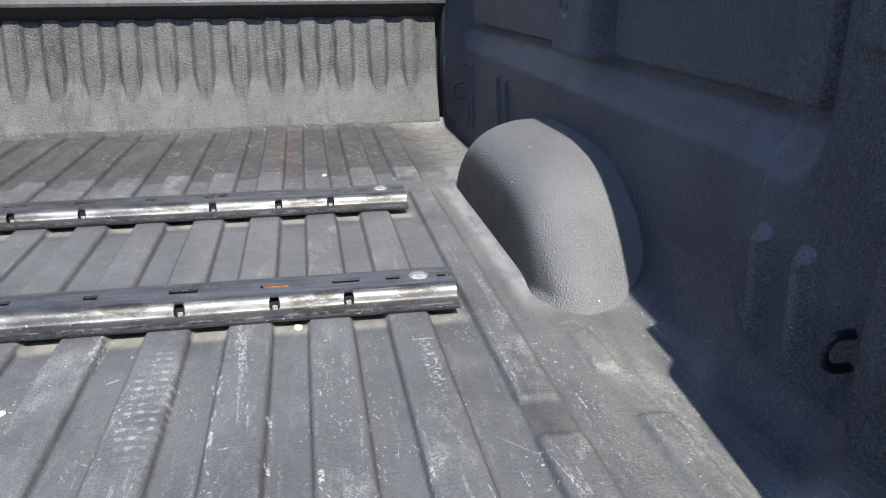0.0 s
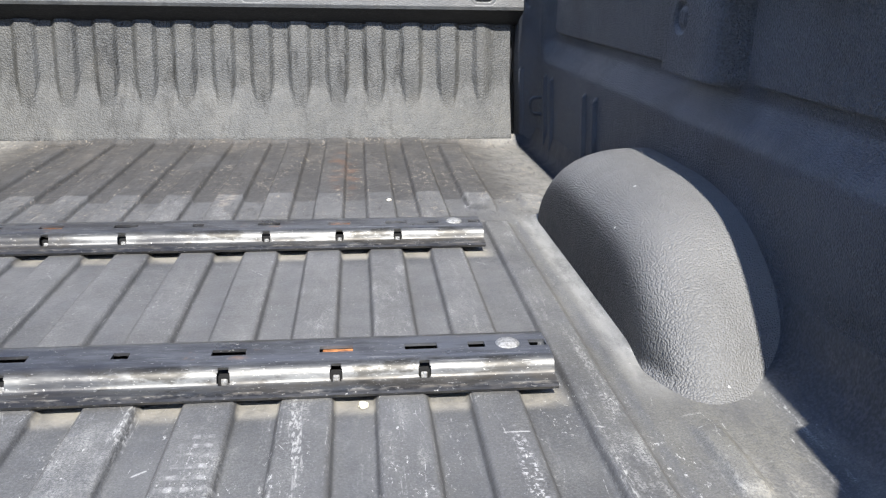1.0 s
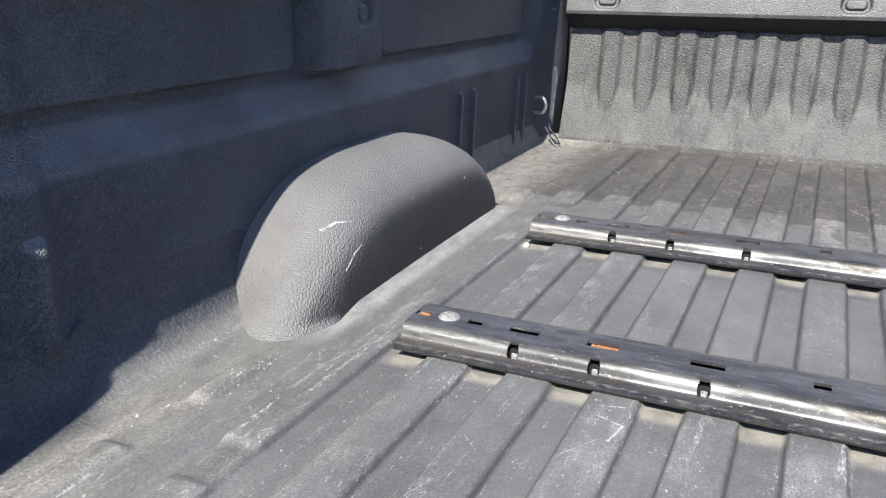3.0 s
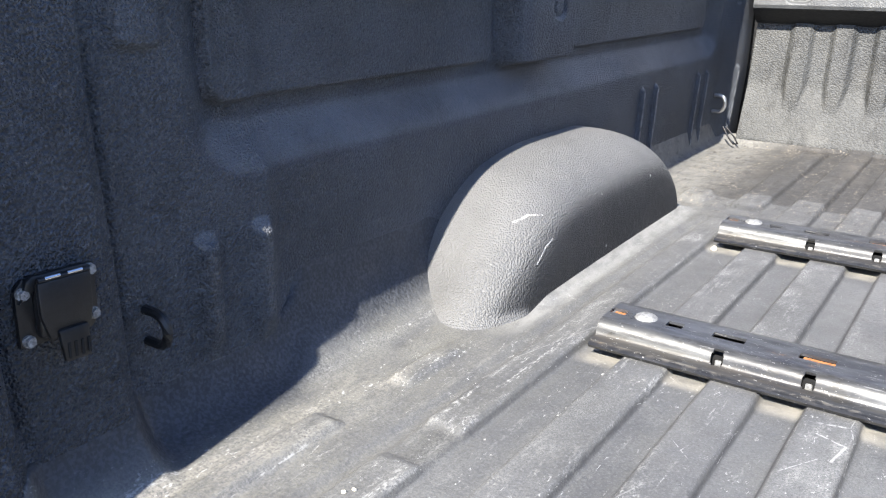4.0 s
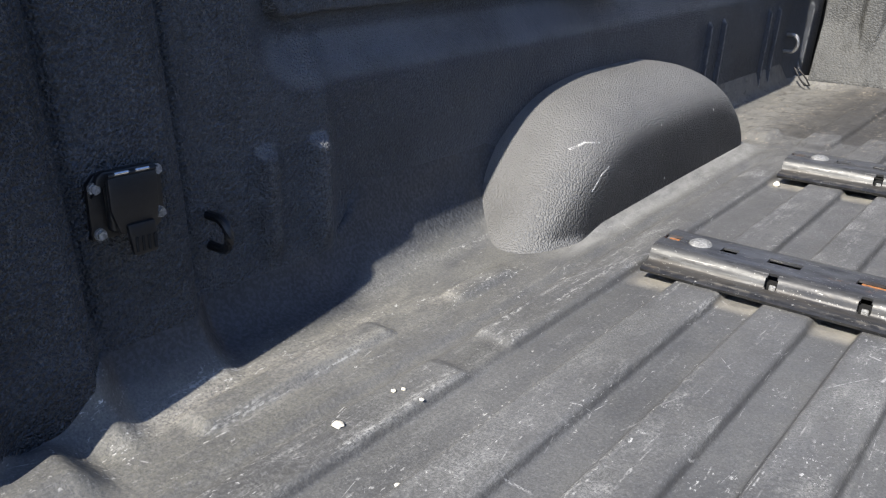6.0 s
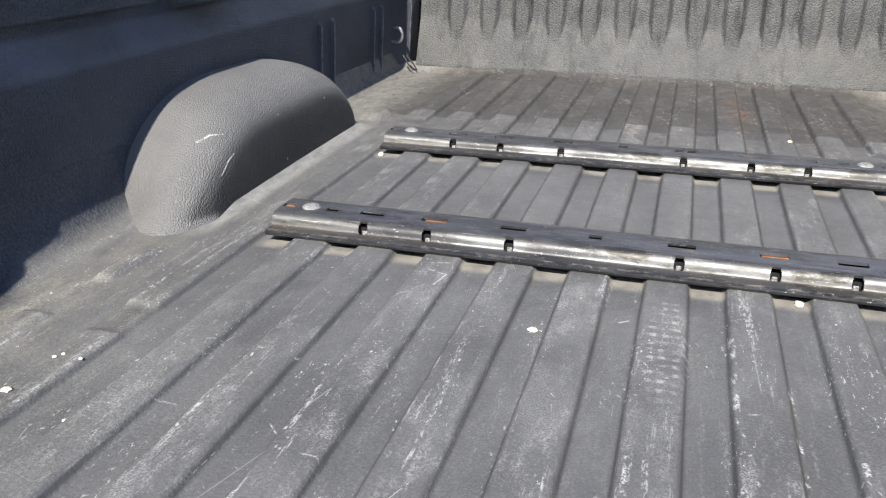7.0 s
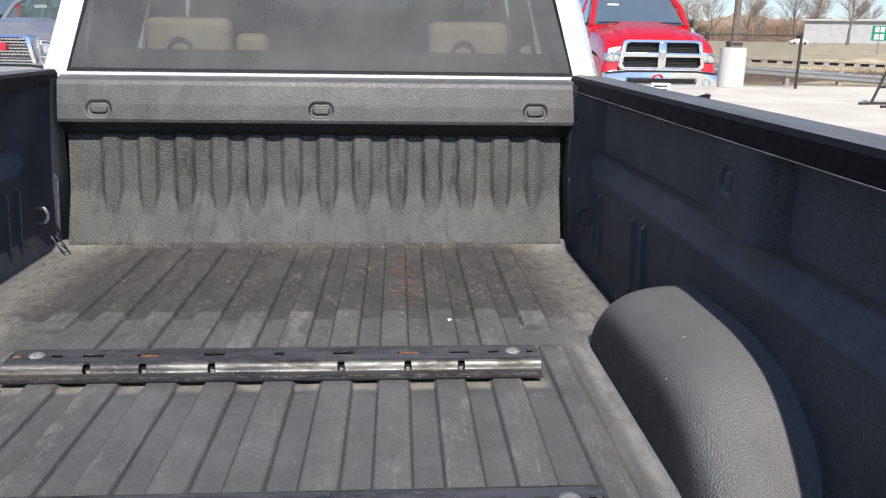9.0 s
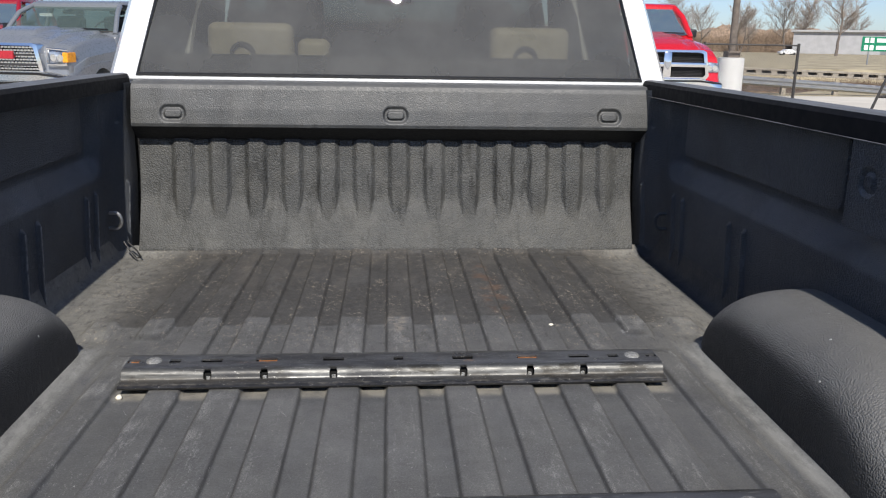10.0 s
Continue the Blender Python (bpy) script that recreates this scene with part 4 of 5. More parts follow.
def cab():
    bm = bmesh.new()
    # rear face as a frame round the window: outer and inner outlines
    zs = [0.30, 0.545, 0.82, 1.02, 1.08]
    outer = [(cab_x(z), z) for z in zs]
    inner = [(0.840, 0.549), (0.840, 0.552), (0.782, 0.82), (0.745, 0.97), (0.71, 0.995)]
    for s in (-1, 1):
        o = [bm.verts.new((s * x, cab_back(z), z)) for x, z in outer]
        i = [bm.verts.new((s * x, cab_back(z) + 0.004, z)) for x, z in inner]
        d = [bm.verts.new((s * (x - 0.004), cab_back(z) + 0.035, z)) for x, z in inner]
        f = [bm.verts.new((s * (x + 0.03), cab_back(z) + 0.07, z)) for x, z in outer]
        g = [bm.verts.new((s * (x + 0.035), 2.95, z)) for x, z in outer]
        for a, b in ((o, i), (i, d), (f, o), (g, f)):
            for k in range(4):
                bm.faces.new((a[k], a[k + 1], b[k + 1], b[k]))
    bm.verts.ensure_lookup_table()
    # strips below and above the window
    for z0, z1, x0, x1 in ((0.30, 0.549, 0.955, 0.842), (0.995, 1.08, 0.71, 0.78)):
        for y in (0.0, 0.035):
            v = [bm.verts.new((sx * x, cab_back(z) + y, z)) for sx, x, z in ((-1, x0, z0), (1, x0, z0), (1, x1, z1), (-1, x1, z1))]
            bm.faces.new(v)
    part("cab_rear", bm, WHITE, truck, "white cab rear with the window opening", True)
    bm = bmesh.new()
    box(bm, -0.86, 0.86, 2.545, 2.60, 0.541, 0.551, 0.003)
    part("window_sill", bm, WHITE, truck)
    # glass
    bm = bmesh.new()
    rows = [[bm.verts.new((s * x, cab_back(z) + 0.018, z)) for s in (-1, -0.33, 0.33, 1)] for z, x in WIN]
    for a, b in zip(rows, rows[1:]):
        for k in range(3):
            bm.faces.new((a[k], a[k + 1], b[k + 1], b[k]))
    pane = part("rear_window", bm, TINT, truck, "dark tinted rear window")
    pane.visible_shadow = False
    bm = bmesh.new()
    for s in (-1, 1):
        tube(bm, [(s * x, cab_back(z) + 0.014, z) for z, x in WIN], 0.007, 6)
    tube(bm, [(-0.84, cab_back(0.552) + 0.014, 0.556), (0.84, cab_back(0.552) + 0.014, 0.556)], 0.006, 6)
    part("window_seal", bm, BLACK, pane, "black rubber seal")
    # roof, doors, screen, nose
    bm = bmesh.new()
    prism(bm, [(2.82, 1.06), (2.86, 1.10), (3.4, 1.13), (4.1, 1.11), (4.35, 1.05), (4.3, 1.03), (2.86, 1.03)], -0.80, 0.80, "x", 0.012)
    part("roof", bm, WHITE, truck, "", True)
    for s in (-1, 1):
        bm = bmesh.new()
        prism(bm, [(2.65, -0.35), (2.65, 0.47), (4.75, 0.45), (4.75, -0.35)], s * 0.95, s * 1.0, "x", 0.01)
        part("door_side", bm, WHITE, truck, "", True)
        for y0, y1 in ((2.95, 3.03), (3.72, 3.82)):
            bm = bmesh.new()
            tube(bm, [(s * 0.96, y0, 0.45), (s * 0.90, y0 + 0.02, 0.8), (s * 0.80, y1, 1.06)], 0.03, 8)
            part("door_pillar", bm, WHITE, truck)
        bm = bmesh.new()
        tube(bm, [(s * 0.92, 4.85, 0.48), (s * 0.86, 4.6, 0.75), (s * 0.74, 4.3, 1.05)], 0.04, 8)
        part("screen_pillar", bm, DASH, truck)
        bm = bmesh.new()
        v = [bm.verts.new(p) for p in ((s * 0.955, 3.03, 0.47), (s * 0.955, 4.7, 0.47), (s * 0.82, 4.25, 1.03), (s * 0.82, 3.06, 1.03))]
        bm.faces.new(v)
        ob = part("side_window", bm, CLEAR, truck)
        ob.visible_shadow = False
    bm = bmesh.new()
    v = [bm.verts.new(p) for p in ((-0.90, 4.85, 0.48), (0.90, 4.85, 0.48), (0.74, 4.32, 1.05), (-0.74, 4.32, 1.05))]
    bm.faces.new(v)
    ob = part("windscreen", bm, CLEAR, truck)
    ob.visible_shadow = False
    bm = bmesh.new()
    prism(bm, [(4.75, -0.4), (4.75, 0.47), (5.2, 0.49), (6.1, 0.42), (6.15, 0.3), (6.15, -0.4)], -0.98, 0.98, "x", 0.03)
    part("nose", bm, WHITE, truck, "", True)
    bm = bmesh.new()
    prism(bm, [(4.2, 0.10), (4.2, 0.36), (4.32, 0.44), (4.84, 0.47), (4.84, 0.1)], -0.93, 0.93, "x", 0.02)
    part("dashboard", bm, DASH, truck, "", True)
    bm = bmesh.new()
    box(bm, -0.95, 0.95, 2.65, 4.8, -0.32, -0.27)
    part("cab_floor", bm, DASH, truck)
    # rear bench and front seats
    for x0, x1 in ((-0.676, -0.366), (-0.352, -0.232), (0.362, 0.662)):
        bm = bmesh.new()
        box(bm, x0, x1, 2.93, 3.02, 0.50, 0.730 if x1 - x0 > 0.2 else 0.677, 0.03, 3)
        part("headrest", bm, CREAM, truck, "cream leather headrest", True)
    for x in (-0.549, 0.493):
        bm = bmesh.new()
        tube(bm, [(x + 0.04 * math.cos(a), 2.925, 0.615 + 0.04 * math.sin(a)) for a in np.linspace(0.0, math.pi, 11)], 0.008, 6)
        part("pull_loop", bm, DASH, truck)
    bm = bmesh.new()
    box(bm, -0.82, 0.82, 2.78, 2.925, 0.0, 0.618, 0.03, 3)
    part("rear_bench_back", bm, DASH, truck, "", True)
    for x in (-0.43, 0.43):
        bm = bmesh.new()
        box(bm, x - 0.25, x + 0.25, 3.62, 3.78, -0.1, 0.66, 0.06, 3)
        box(bm, x - 0.13, x + 0.13, 3.64, 3.74, 0.68, 0.86, 0.04, 3)
        part("front_seat", bm, DASH, truck, "dark backed front seat", True)
    bm = bmesh.new()
    tube(bm, [(-0.43 + 0.19 * math.cos(a), 4.08 - 0.07 * math.sin(a), 0.55 + 0.17 * math.sin(a)) for a in np.linspace(0, math.tau, 25)], 0.016, 8, False)
    part("steering_wheel", bm, DASH, truck, "", True)
    bm = bmesh.new()
    box(bm, -0.13, 0.13, 4.29, 4.31, 0.86, 0.93, 0.008)
    part("rear_view_mirror", bm, BLACK, truck)
    for s in (-1, 1):
        for y in (1.12, 5.35):
            bm = bmesh.new()
            cyl(bm, (s * 0.72, y, -0.44), (s * 0.97, y, -0.44), 0.41, 28)
            w = part("wheel", bm, RUBBER, truck, "", True)
            bm = bmesh.new()
            cyl(bm, (s * 0.965, y, -0.44), (s * 0.985, y, -0.44), 0.24, 20)
            part("rim", bm, CHROME, w)


before = set(scene.objects)
cab()
for ob in set(scene.objects) - before:
    if ob.parent == truck:
        ob.location.x = 0.014
bm = bmesh.new()
box(bm, -0.10, 0.12, 4.36, 4.38, 0.60, 0.635)
note = part("paper_card", bm, PAPER)
tagged(note, "white paper card standing on the dashboard", "card")
bm = bmesh.new()
box(bm, -0.01, 0.03, 4.40, 4.46, 0.47, 0.62)
part("card_stand", bm, DASH, note)


# ---- hitch rails across the bed ----
def hitch_rail(y, label):
    """A hat-shaped steel rail, slotted, on the floor ribs: its own y runs along the bed."""
    rail = thing("hitch_rail", pose(0, y, 0.0172), label, "hitch rail", "hitch rails across the bed")
    L = 0.537
    # half profile from the front lip to the middle of the top, outer surface
    prof = [(-0.068, 0.0016), (-0.069, 0.0030), (-0.067, 0.0042), (-0.0545, 0.0044), (-0.0485, 0.0058), (-0.0452, 0.0085), (-0.0435, 0.0125), (-0.0422, 0.0165),
            (-0.0405, 0.0205), (-0.0365, 0.0238), (-0.030, 0.0252), (-0.02, 0.0255)]
    full = prof + [(-a, b) for a, b in prof[::-1]]
    slots = [(0.129, 0.0078), (0.264, 0.0078), (0.373, 0.0078)]
    tops = [(0.0, 0.010), (0.131, 0.021), (0.264, 0.021), (0.372, 0.021), (0.444, 0.011), (0.524, 0.011)]
    cuts = sorted({-L, L} | {s * (c + d * h) for c, h in slots + tops for s in (-1, 1) for d in (-1, -0.8, 0.8, 1)} | {s * c for c, h in tops for s in (-1, 1)})
    bm = bmesh.new()
    rows = [[bm.verts.new((x, a, b)) for a, b in full] for x in cuts]
    n = len(full)
    for (xa, ra), (xb, rb) in zip(zip(cuts, rows), zip(cuts[1:], rows[1:])):
        mid = (xa + xb) / 2
        in_slot = any(abs(abs(mid) - c) < h for c, h in slots)
        lo, hi = next(((4, 8) if abs(abs(mid) - c) < h * 0.8 else (5, 7) for c, h in slots if abs(abs(mid) - c) < h), (5, 7))
        in_top = any(abs(abs(mid) - c) < h for c, h in tops)
        for k in range(n - 1):
            face_slot = in_slot and lo <= k <= hi
            back_slot = in_slot and lo <= n - 2 - k <= hi
            if not (face_slot or back_slot):
                if k == n // 2 - 1:
                    # the flat top carries long slots along its middle
                    w = 0.0085
                    va = [ra[k], bm.verts.new((xa, -w, 0.0255)), bm.verts.new((xa, w, 0.0255)), ra[k + 1]]
                    vb = [rb[k], bm.verts.new((xb, -w, 0.0255)), bm.verts.new((xb, w, 0.0255)), rb[k + 1]]
                    for j in range(3):
                        if not (in_top and j == 1):
                            bm.faces.new((va[j], va[j + 1], vb[j + 1], vb[j]))
                else:
                    bm.faces.new((ra[k], ra[k + 1], rb[k + 1], rb[k]))
    bmesh.ops.remove_doubles(bm, verts=bm.verts, dist=0.0002)
    bmesh.ops.solidify(bm, geom=bm.faces, thickness=0.004)
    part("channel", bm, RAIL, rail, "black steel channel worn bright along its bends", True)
    # near-black sheets stand for the shade behind the rail's slots
    bm = bmesh.new()
    for s in (-1, 1):
        box(bm, -L + 0.004, L - 0.004, min(s * 0.034, s * 0.031), max(s * 0.034, s * 0.031), 0.002, 0.016)
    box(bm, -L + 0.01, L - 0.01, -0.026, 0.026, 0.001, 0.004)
    part("inner_shade", bm, HOLE_SHADE, rail, "near-black sheets painting the shade inside the channel")
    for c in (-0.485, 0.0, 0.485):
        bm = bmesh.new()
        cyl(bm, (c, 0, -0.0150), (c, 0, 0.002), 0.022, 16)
        part("spacer", bm, HOLE_SHADE, rail)
    # pale tabs added for the sunlit part of the plate inside each slot
    for c in (-0.373, -0.264, -0.129, 0.129, 0.264, 0.373):
        bm = bmesh.new()
        box(bm, c - 0.0042, c + 0.0042, -0.0392, -0.0352, 0.002, 0.0118, 0.0018, 3)
        part("sunlit_tab", bm, ZINC, rail, "", True)
    for c, rusty in ((-0.264, 1), (0.264, 1), (-0.524, 1)):
        bm = bmesh.new()
        box(bm, c - 0.017 if abs(c) < 0.5 else c - 0.008, c + 0.022 if abs(c) < 0.5 else c + 0.009, -0.0082, 0.0082, 0.016, 0.0253, 0.001)
        part("rusty_tab", bm, RUST, rail, "rusty plate inside a slot")
    for c in (-0.485, 0.485):
        bm = bmesh.new()
        bmesh.ops.create_uvsphere(bm, u_segments=20, v_segments=10, radius=0.0165)
        for v in bm.verts:
            v.co = Vector((v.co.x + c, v.co.y, max(v.co.z, 0) * 0.5 + 0.0275))
        cyl(bm, (c, 0, 0.025), (c, 0, 0.0285), 0.0185, 20)
        part("bolt", bm, ZINC, rail, "zinc carriage bolt head", True)
    return rail


hitch_rail(0.828, "black steel hitch rail, worn bright and rusty, bolted across the bed")
hitch_rail(1.387, "worn dusty black steel hitch rail bolted beside the dirt line")


# ---- trailer socket on the bed side ----
def trailer_socket():
    x = -float(wall_offset(np.array([0.179]), np.array([0.21]))[0])
    box_ob = thing("trailer_socket", pose(x + 0.001, 0.179, 0.2105) @ pose(0, 0, 0, -2, 0, 0), "black plastic trailer socket with closed flap on the bed side", "socket")
    bm = bmesh.new()
    prism(bm, [(-0.038, -0.031), (-0.038, 0.022), (-0.030, 0.031), (0.038, 0.031), (0.038, -0.022), (0.030, -0.031)], 0.0, 0.006, "x", 0.001)
    part("mounting_plate", bm, BLACK, box_ob, "", True)
    bm = bmesh.new()
    prism(bm, [(-0.024, -0.024), (-0.024, 0.026), (0.021, 0.026), (0.019, -0.024)], 0.006, 0.017, "x", 0.004, 3)
    part("body", bm, BLACK, box_ob, "", True)
    bm = bmesh.new()
    prism(bm, [(-0.019, -0.024), (-0.026, 0.0), (-0.026, 0.030), (0.024, 0.030), (0.024, 0.0), (0.019, -0.024)], 0.017, 0.023, "x", 0.002, 2)
    lid = part("flap", bm, BLACK, box_ob, "", True)
    bm = bmesh.new()
    prism(bm, [(-0.010, -0.048), (-0.014, -0.016), (0.016, -0.016), (0.016, -0.048)], 0.020, 0.027, "x", 0.003, 2)
    part("pull_tab", bm, BLACK, lid, "", True)
    for k in range(4):
        bm = bmesh.new()
        y = -0.0065 + k * 0.0064
        box(bm, 0.0265, 0.0282, y - 0.0014, y + 0.0014, -0.044, -0.029, 0.0005)
        part("grip_groove", bm, HOLE_SHADE, lid)
    bm = bmesh.new()
    cyl(bm, (0.019, -0.024, 0.031), (0.019, 0.024, 0.031), 0.0028, 10)
    barrel = part("hinge_barrel", bm, BLACK, box_ob, "", True)
    for a in (-0.018, 0.003):
        bm = bmesh.new()
        cyl(bm, (0.0202, a, 0.0325), (0.0202, a + 0.014, 0.0325), 0.0019, 10)
        part("hinge_pin", bm, CHROME, barrel, "bright hinge pin", True)
    bm = bmesh.new()
    prism(bm, [(-0.037, 0.010), (-0.030, 0.030), (-0.024, 0.034), (0.026, 0.034), (0.036, 0.028), (0.036, 0.020), (-0.028, 0.022)], 0.004, 0.012, "x", 0.002, 2)
    part("hood_lip", bm, BLACK, box_ob, "", True)
    for y, z in ((-0.032, 0.019), (0.032, 0.026), (-0.031, -0.025), (0.032, -0.017)):
        bm = bmesh.new()
        cyl(bm, (0.006, y, z), (0.009, y, z), 0.0058, 14)
        cyl(bm, (0.009, y, z), (0.0125, y, z), 0.0045, 6)
        part("bolt", bm, ZINC, box_ob, "zinc hex bolt")


trailer_socket()

# ---- small loose things on the bed floor ----
def crumb(name, x, y, r, material, label, category, flat=0.6, seed=1):
    rnd = random.Random(seed)
    bm = bmesh.new()
    bmesh.ops.create_icosphere(bm, subdivisions=2, radius=r)
    for v in bm.verts:
        v.co *= 1 + rnd.uniform(-0.18, 0.18)
        v.co.z *= flat
    z = float(floor_height(np.array([x]), np.array([y]))[0])
    ob = part(name, bm, material, None, "", True)
    ob.location = (x, y, z + r * flat * 0.8)
    return tagged(ob, label, category)


crumb("dry_petal", -0.053, 0.576, 0.0065, LEAF, "pale dry petal lying in a floor groove", "petal", 0.25, 3)
crumb("pebble", -0.112, 0.127, 0.0055, PEBBLE, "small white pebble on the bed floor", "pebble", 0.6, 4)
crumb("pebble", 0.296, 0.752, 0.006, LEAF, "yellowish pebble against a hitch rail", "pebble", 0.8, 5)
crumb("pebble", -0.532, 1.306, 0.0062, PEBBLE, "white pebble beside the end of a hitch rail", "pebble", 0.8, 6)
crumb("pebble", 0.372, 1.66, 0.006, PEBBLE, "tiny white pebble on a floor rib", "pebble", 0.5, 7)
crumb("pebble", -0.594, 0.242, 0.006, PEBBLE, "chalky crumb on the dusty floor edge", "pebble", 0.4, 8)
for x, y in ((-0.594, 0.32), (-0.588, 0.329), (-0.563, 0.328), (-0.495, 0.216)):
    crumb("chalk_crumb", x, y, 0.0026, PEBBLE, "tiny white chalky crumb on the bed floor", "crumb", 0.6, int(y * 1000))
bm = bmesh.new()
tube(bm, [(-0.822, 2.33, 0.06), (-0.80, 2.315, 0.034), (-0.778, 2.30, 0.016), (-0.768, 2.312, 0.016), (-0.785, 2.33, 0.032), (-0.815, 2.345, 0.056)], 0.0024, 6)
tagged(part("cable_loop", bm, BLACK, None, "", True), "short black cable loop in the front corner of the bed", "cable")


# ---- the lot and what stands round it ----
def ground_sheet():
    us = np.concatenate([-np.geomspace(3000, 10, 24), np.linspace(-8, 8, 9), np.geomspace(10, 3000, 24)])
    return sheet("ground", us, us + 10, lambda X, Y: (X, Y, np.full(X.shape, GROUND - 0.04)), DRYGRASS)


tagged(ground_sheet(), "wide flat ground of dry winter grass", "ground", kind="structure")
bm = bmesh.new()
box(bm, -60, 60, -50, 26.3, GROUND - 0.2, GROUND, 0.02)
tagged(part("pavement", bm, CONCRETE), "pale sunlit concrete of the car lot", "pavement", kind="structure")
for y0, y1, label in ((58.0, 74.0, "faded grey asphalt highway"),):
    bm = bmesh.new()
    box(bm, -250, 250, y0, y1, GROUND - 0.1, GROUND - 0.02)
    tagged(part("road", bm, ASPHALT), label, "road", kind="structure")


def wheel(parent, x, y, r=0.40, s=1):
    bm = bmesh.new()
    cyl(bm, (x, y, r), (x + s * 0.26, y, r), r, 30)
    w = part("wheel", bm, RUBBER, parent, "", True)
    bm = bmesh.new()
    cyl(bm, (x + s * 0.25, y, r), (x + s * 0.27, y, r), r * 0.62, 24)
    rim = part("rim", bm, CHROME, w)
    for k in range(6):
        a = k * math.tau / 6
        bm = bmesh.new()
        cyl(bm, (x + s * 0.268, y + 0.14 * math.cos(a), r + 0.14 * math.sin(a)), (x + s * 0.275, y + 0.14 * math.cos(a), r + 0.14 * math.sin(a)), 0.05, 10)
        part("rim_hole", bm, HOLE_SHADE, w)


def pickup(m, color, label, grey=False):
    """A large pickup seen from the front: its nose at y = 0, the ground at z = 0."""
    t = thing("parked_pickup", m, label, "truck", "parked trucks on the lot")
    hood, roof = (1.56, 2.36) if not grey else (1.46, 2.05)
    cowl = hood + (0.10 if grey else 0.2)
    # lower body with wheel arches
    def arch(c, r=0.50):
        return [(c + r * math.cos(a), 0.42 + r * (1.24 if grey else 0.96) * math.sin(a)) for a in np.linspace(math.pi, 0, 13)]
    side = [(0.16, 0.62), (0.45, 0.55)] + arch(0.98) + [(1.6, 0.42), (3.5, 0.42)] + arch(4.55) + [(5.9, 0.55), (5.95, 1.35), (2.0, 1.30), (0.6, 1.17), (0.16, 1.06)]
    bm = bmesh.new()
    prism(bm, side, -0.99, 0.99, "x", 0.035, 3)
    part("body", bm, color, t, "", True)
    # hood with raised middle and soft shoulders
    us, vs = np.linspace(-0.992, 0.992, 81), np.linspace(0.03, 1.62, 44)

    def hood_fn(X, Y):
        a = np.abs(X)
        z = hood - 0.10 * sstep(0.8, 0.0, Y) + (0.10 if grey else 0.20) * (Y / 1.6) + 0.035 * (1 - sstep(0.34, 0.50, a))
        z = z - 0.055 * sstep(0.62, 0.70, a) - 0.035 * sstep(0.72, 0.93, a) - 0.34 * sstep(0.93, 0.992, a) - 0.05 * sstep(0.35, 0.1, Y) - 0.40 * sstep(0.12, 0.03, Y)
        if grey:
            z = z + 0.05 * hill(a, 0, 0.27, 0.06) * hill(Y, 0.75, 0.25, 0.2)
        return X, Y, z

    sheet("hood", us, vs, hood_fn, color, t)
    # cab: lower shell, roof on pillars, seats and wheel behind clear glass
    bm = bmesh.new()
    prism(bm, [(1.50, 1.20), (1.50, cowl - 0.10), (1.66, cowl - 0.02), (3.9, cowl - 0.03), (3.95, 1.20)], -0.965, 0.965, "x", 0.04, 3)
    cab_ob = part("cab", bm, color, t, "", True)
    bm = bmesh.new()
    prism(bm, [(2.12, roof - 0.10), (2.22, roof - 0.03), (2.7, roof + 0.005), (3.5, roof), (3.66, roof - 0.05), (3.72, roof - 0.13), (2.12, roof - 0.13)], -0.78, 0.78, "x", 0.05, 3)
    part("roof", bm, color, t, "", True)
    for s in (-1, 1):
        for pts, r in (([(s * 0.92, 1.58, cowl - 0.06), (s * 0.83, 1.88, (cowl + roof) / 2 + 0.02), (s * 0.735, 2.18, roof - 0.09)], 0.038 if grey else 0.055), ([(s * 0.945, 2.72, cowl - 0.05), (s * 0.77, 2.75, roof - 0.09)], 0.045), ([(s * 0.945, 3.8, cowl - 0.05), (s * 0.76, 3.6, roof - 0.09)], 0.08)):
            bm = bmesh.new()
            tube(bm, pts, r, 10)
            part("pillar", bm, color, cab_ob, "", True)
        bm = bmesh.new()
        box(bm, s * 0.42 - 0.24, s * 0.42 + 0.24, 2.62, 2.80, 1.2, cowl + 0.24, 0.07, 3)
        seat = part("front_seat", bm, SEAT, t, "", True)
        bm = bmesh.new()
        box(bm, s * 0.42 - 0.13, s * 0.42 + 0.13, 2.64, 2.75, cowl + 0.27, min(cowl + 0.47, roof - 0.15), 0.04, 3)
        part("headrest", bm, SEAT, seat, "", True)
    bm = bmesh.new()
    prism(bm, [(1.62, cowl - 0.1), (1.66, cowl - 0.005), (2.0, cowl + 0.015), (2.08, cowl - 0.06), (2.08, 1.2)], -0.9, 0.9, "x", 0.03, 2)
    part("dashboard", bm, DASH, t, "", True)
    bm = bmesh.new()
    tube(bm, [(0.42 + 0.19 * math.cos(a), 2.20 + 0.07 * math.sin(a), cowl - 0.02 + 0.17 * math.sin(a)) for a in np.linspace(0, math.tau, 25)], 0.017, 8, False)
    part("steering_wheel", bm, DASH, t, "", True)
    bm = bmesh.new()
    box(bm, -0.13, 0.13, 2.13, 2.16, roof - 0.24, roof - 0.16, 0.01)
    part("rear_view_mirror", bm, BLACK, t)
    bm = bmesh.new()
    box(bm, -0.55, -0.33, 1.98, 1.985, roof - 0.28, roof - 0.23, 0.0, 2)
    part("price_sticker", bm, PAPER, t)
    bm = bmesh.new()
    prism(bm, [(-0.975, 0.88), (-0.985, 1.12), (-0.9, 1.24), (0.9, 1.24), (0.985, 1.12), (0.975, 0.88)], 0.07, 0.5, "y", 0.06, 3)
    part("fascia", bm, color, t, "", True)
    # glass set 8 mm proud of the cab
    def pane(name, pts, material=None):
        bm = bmesh.new()
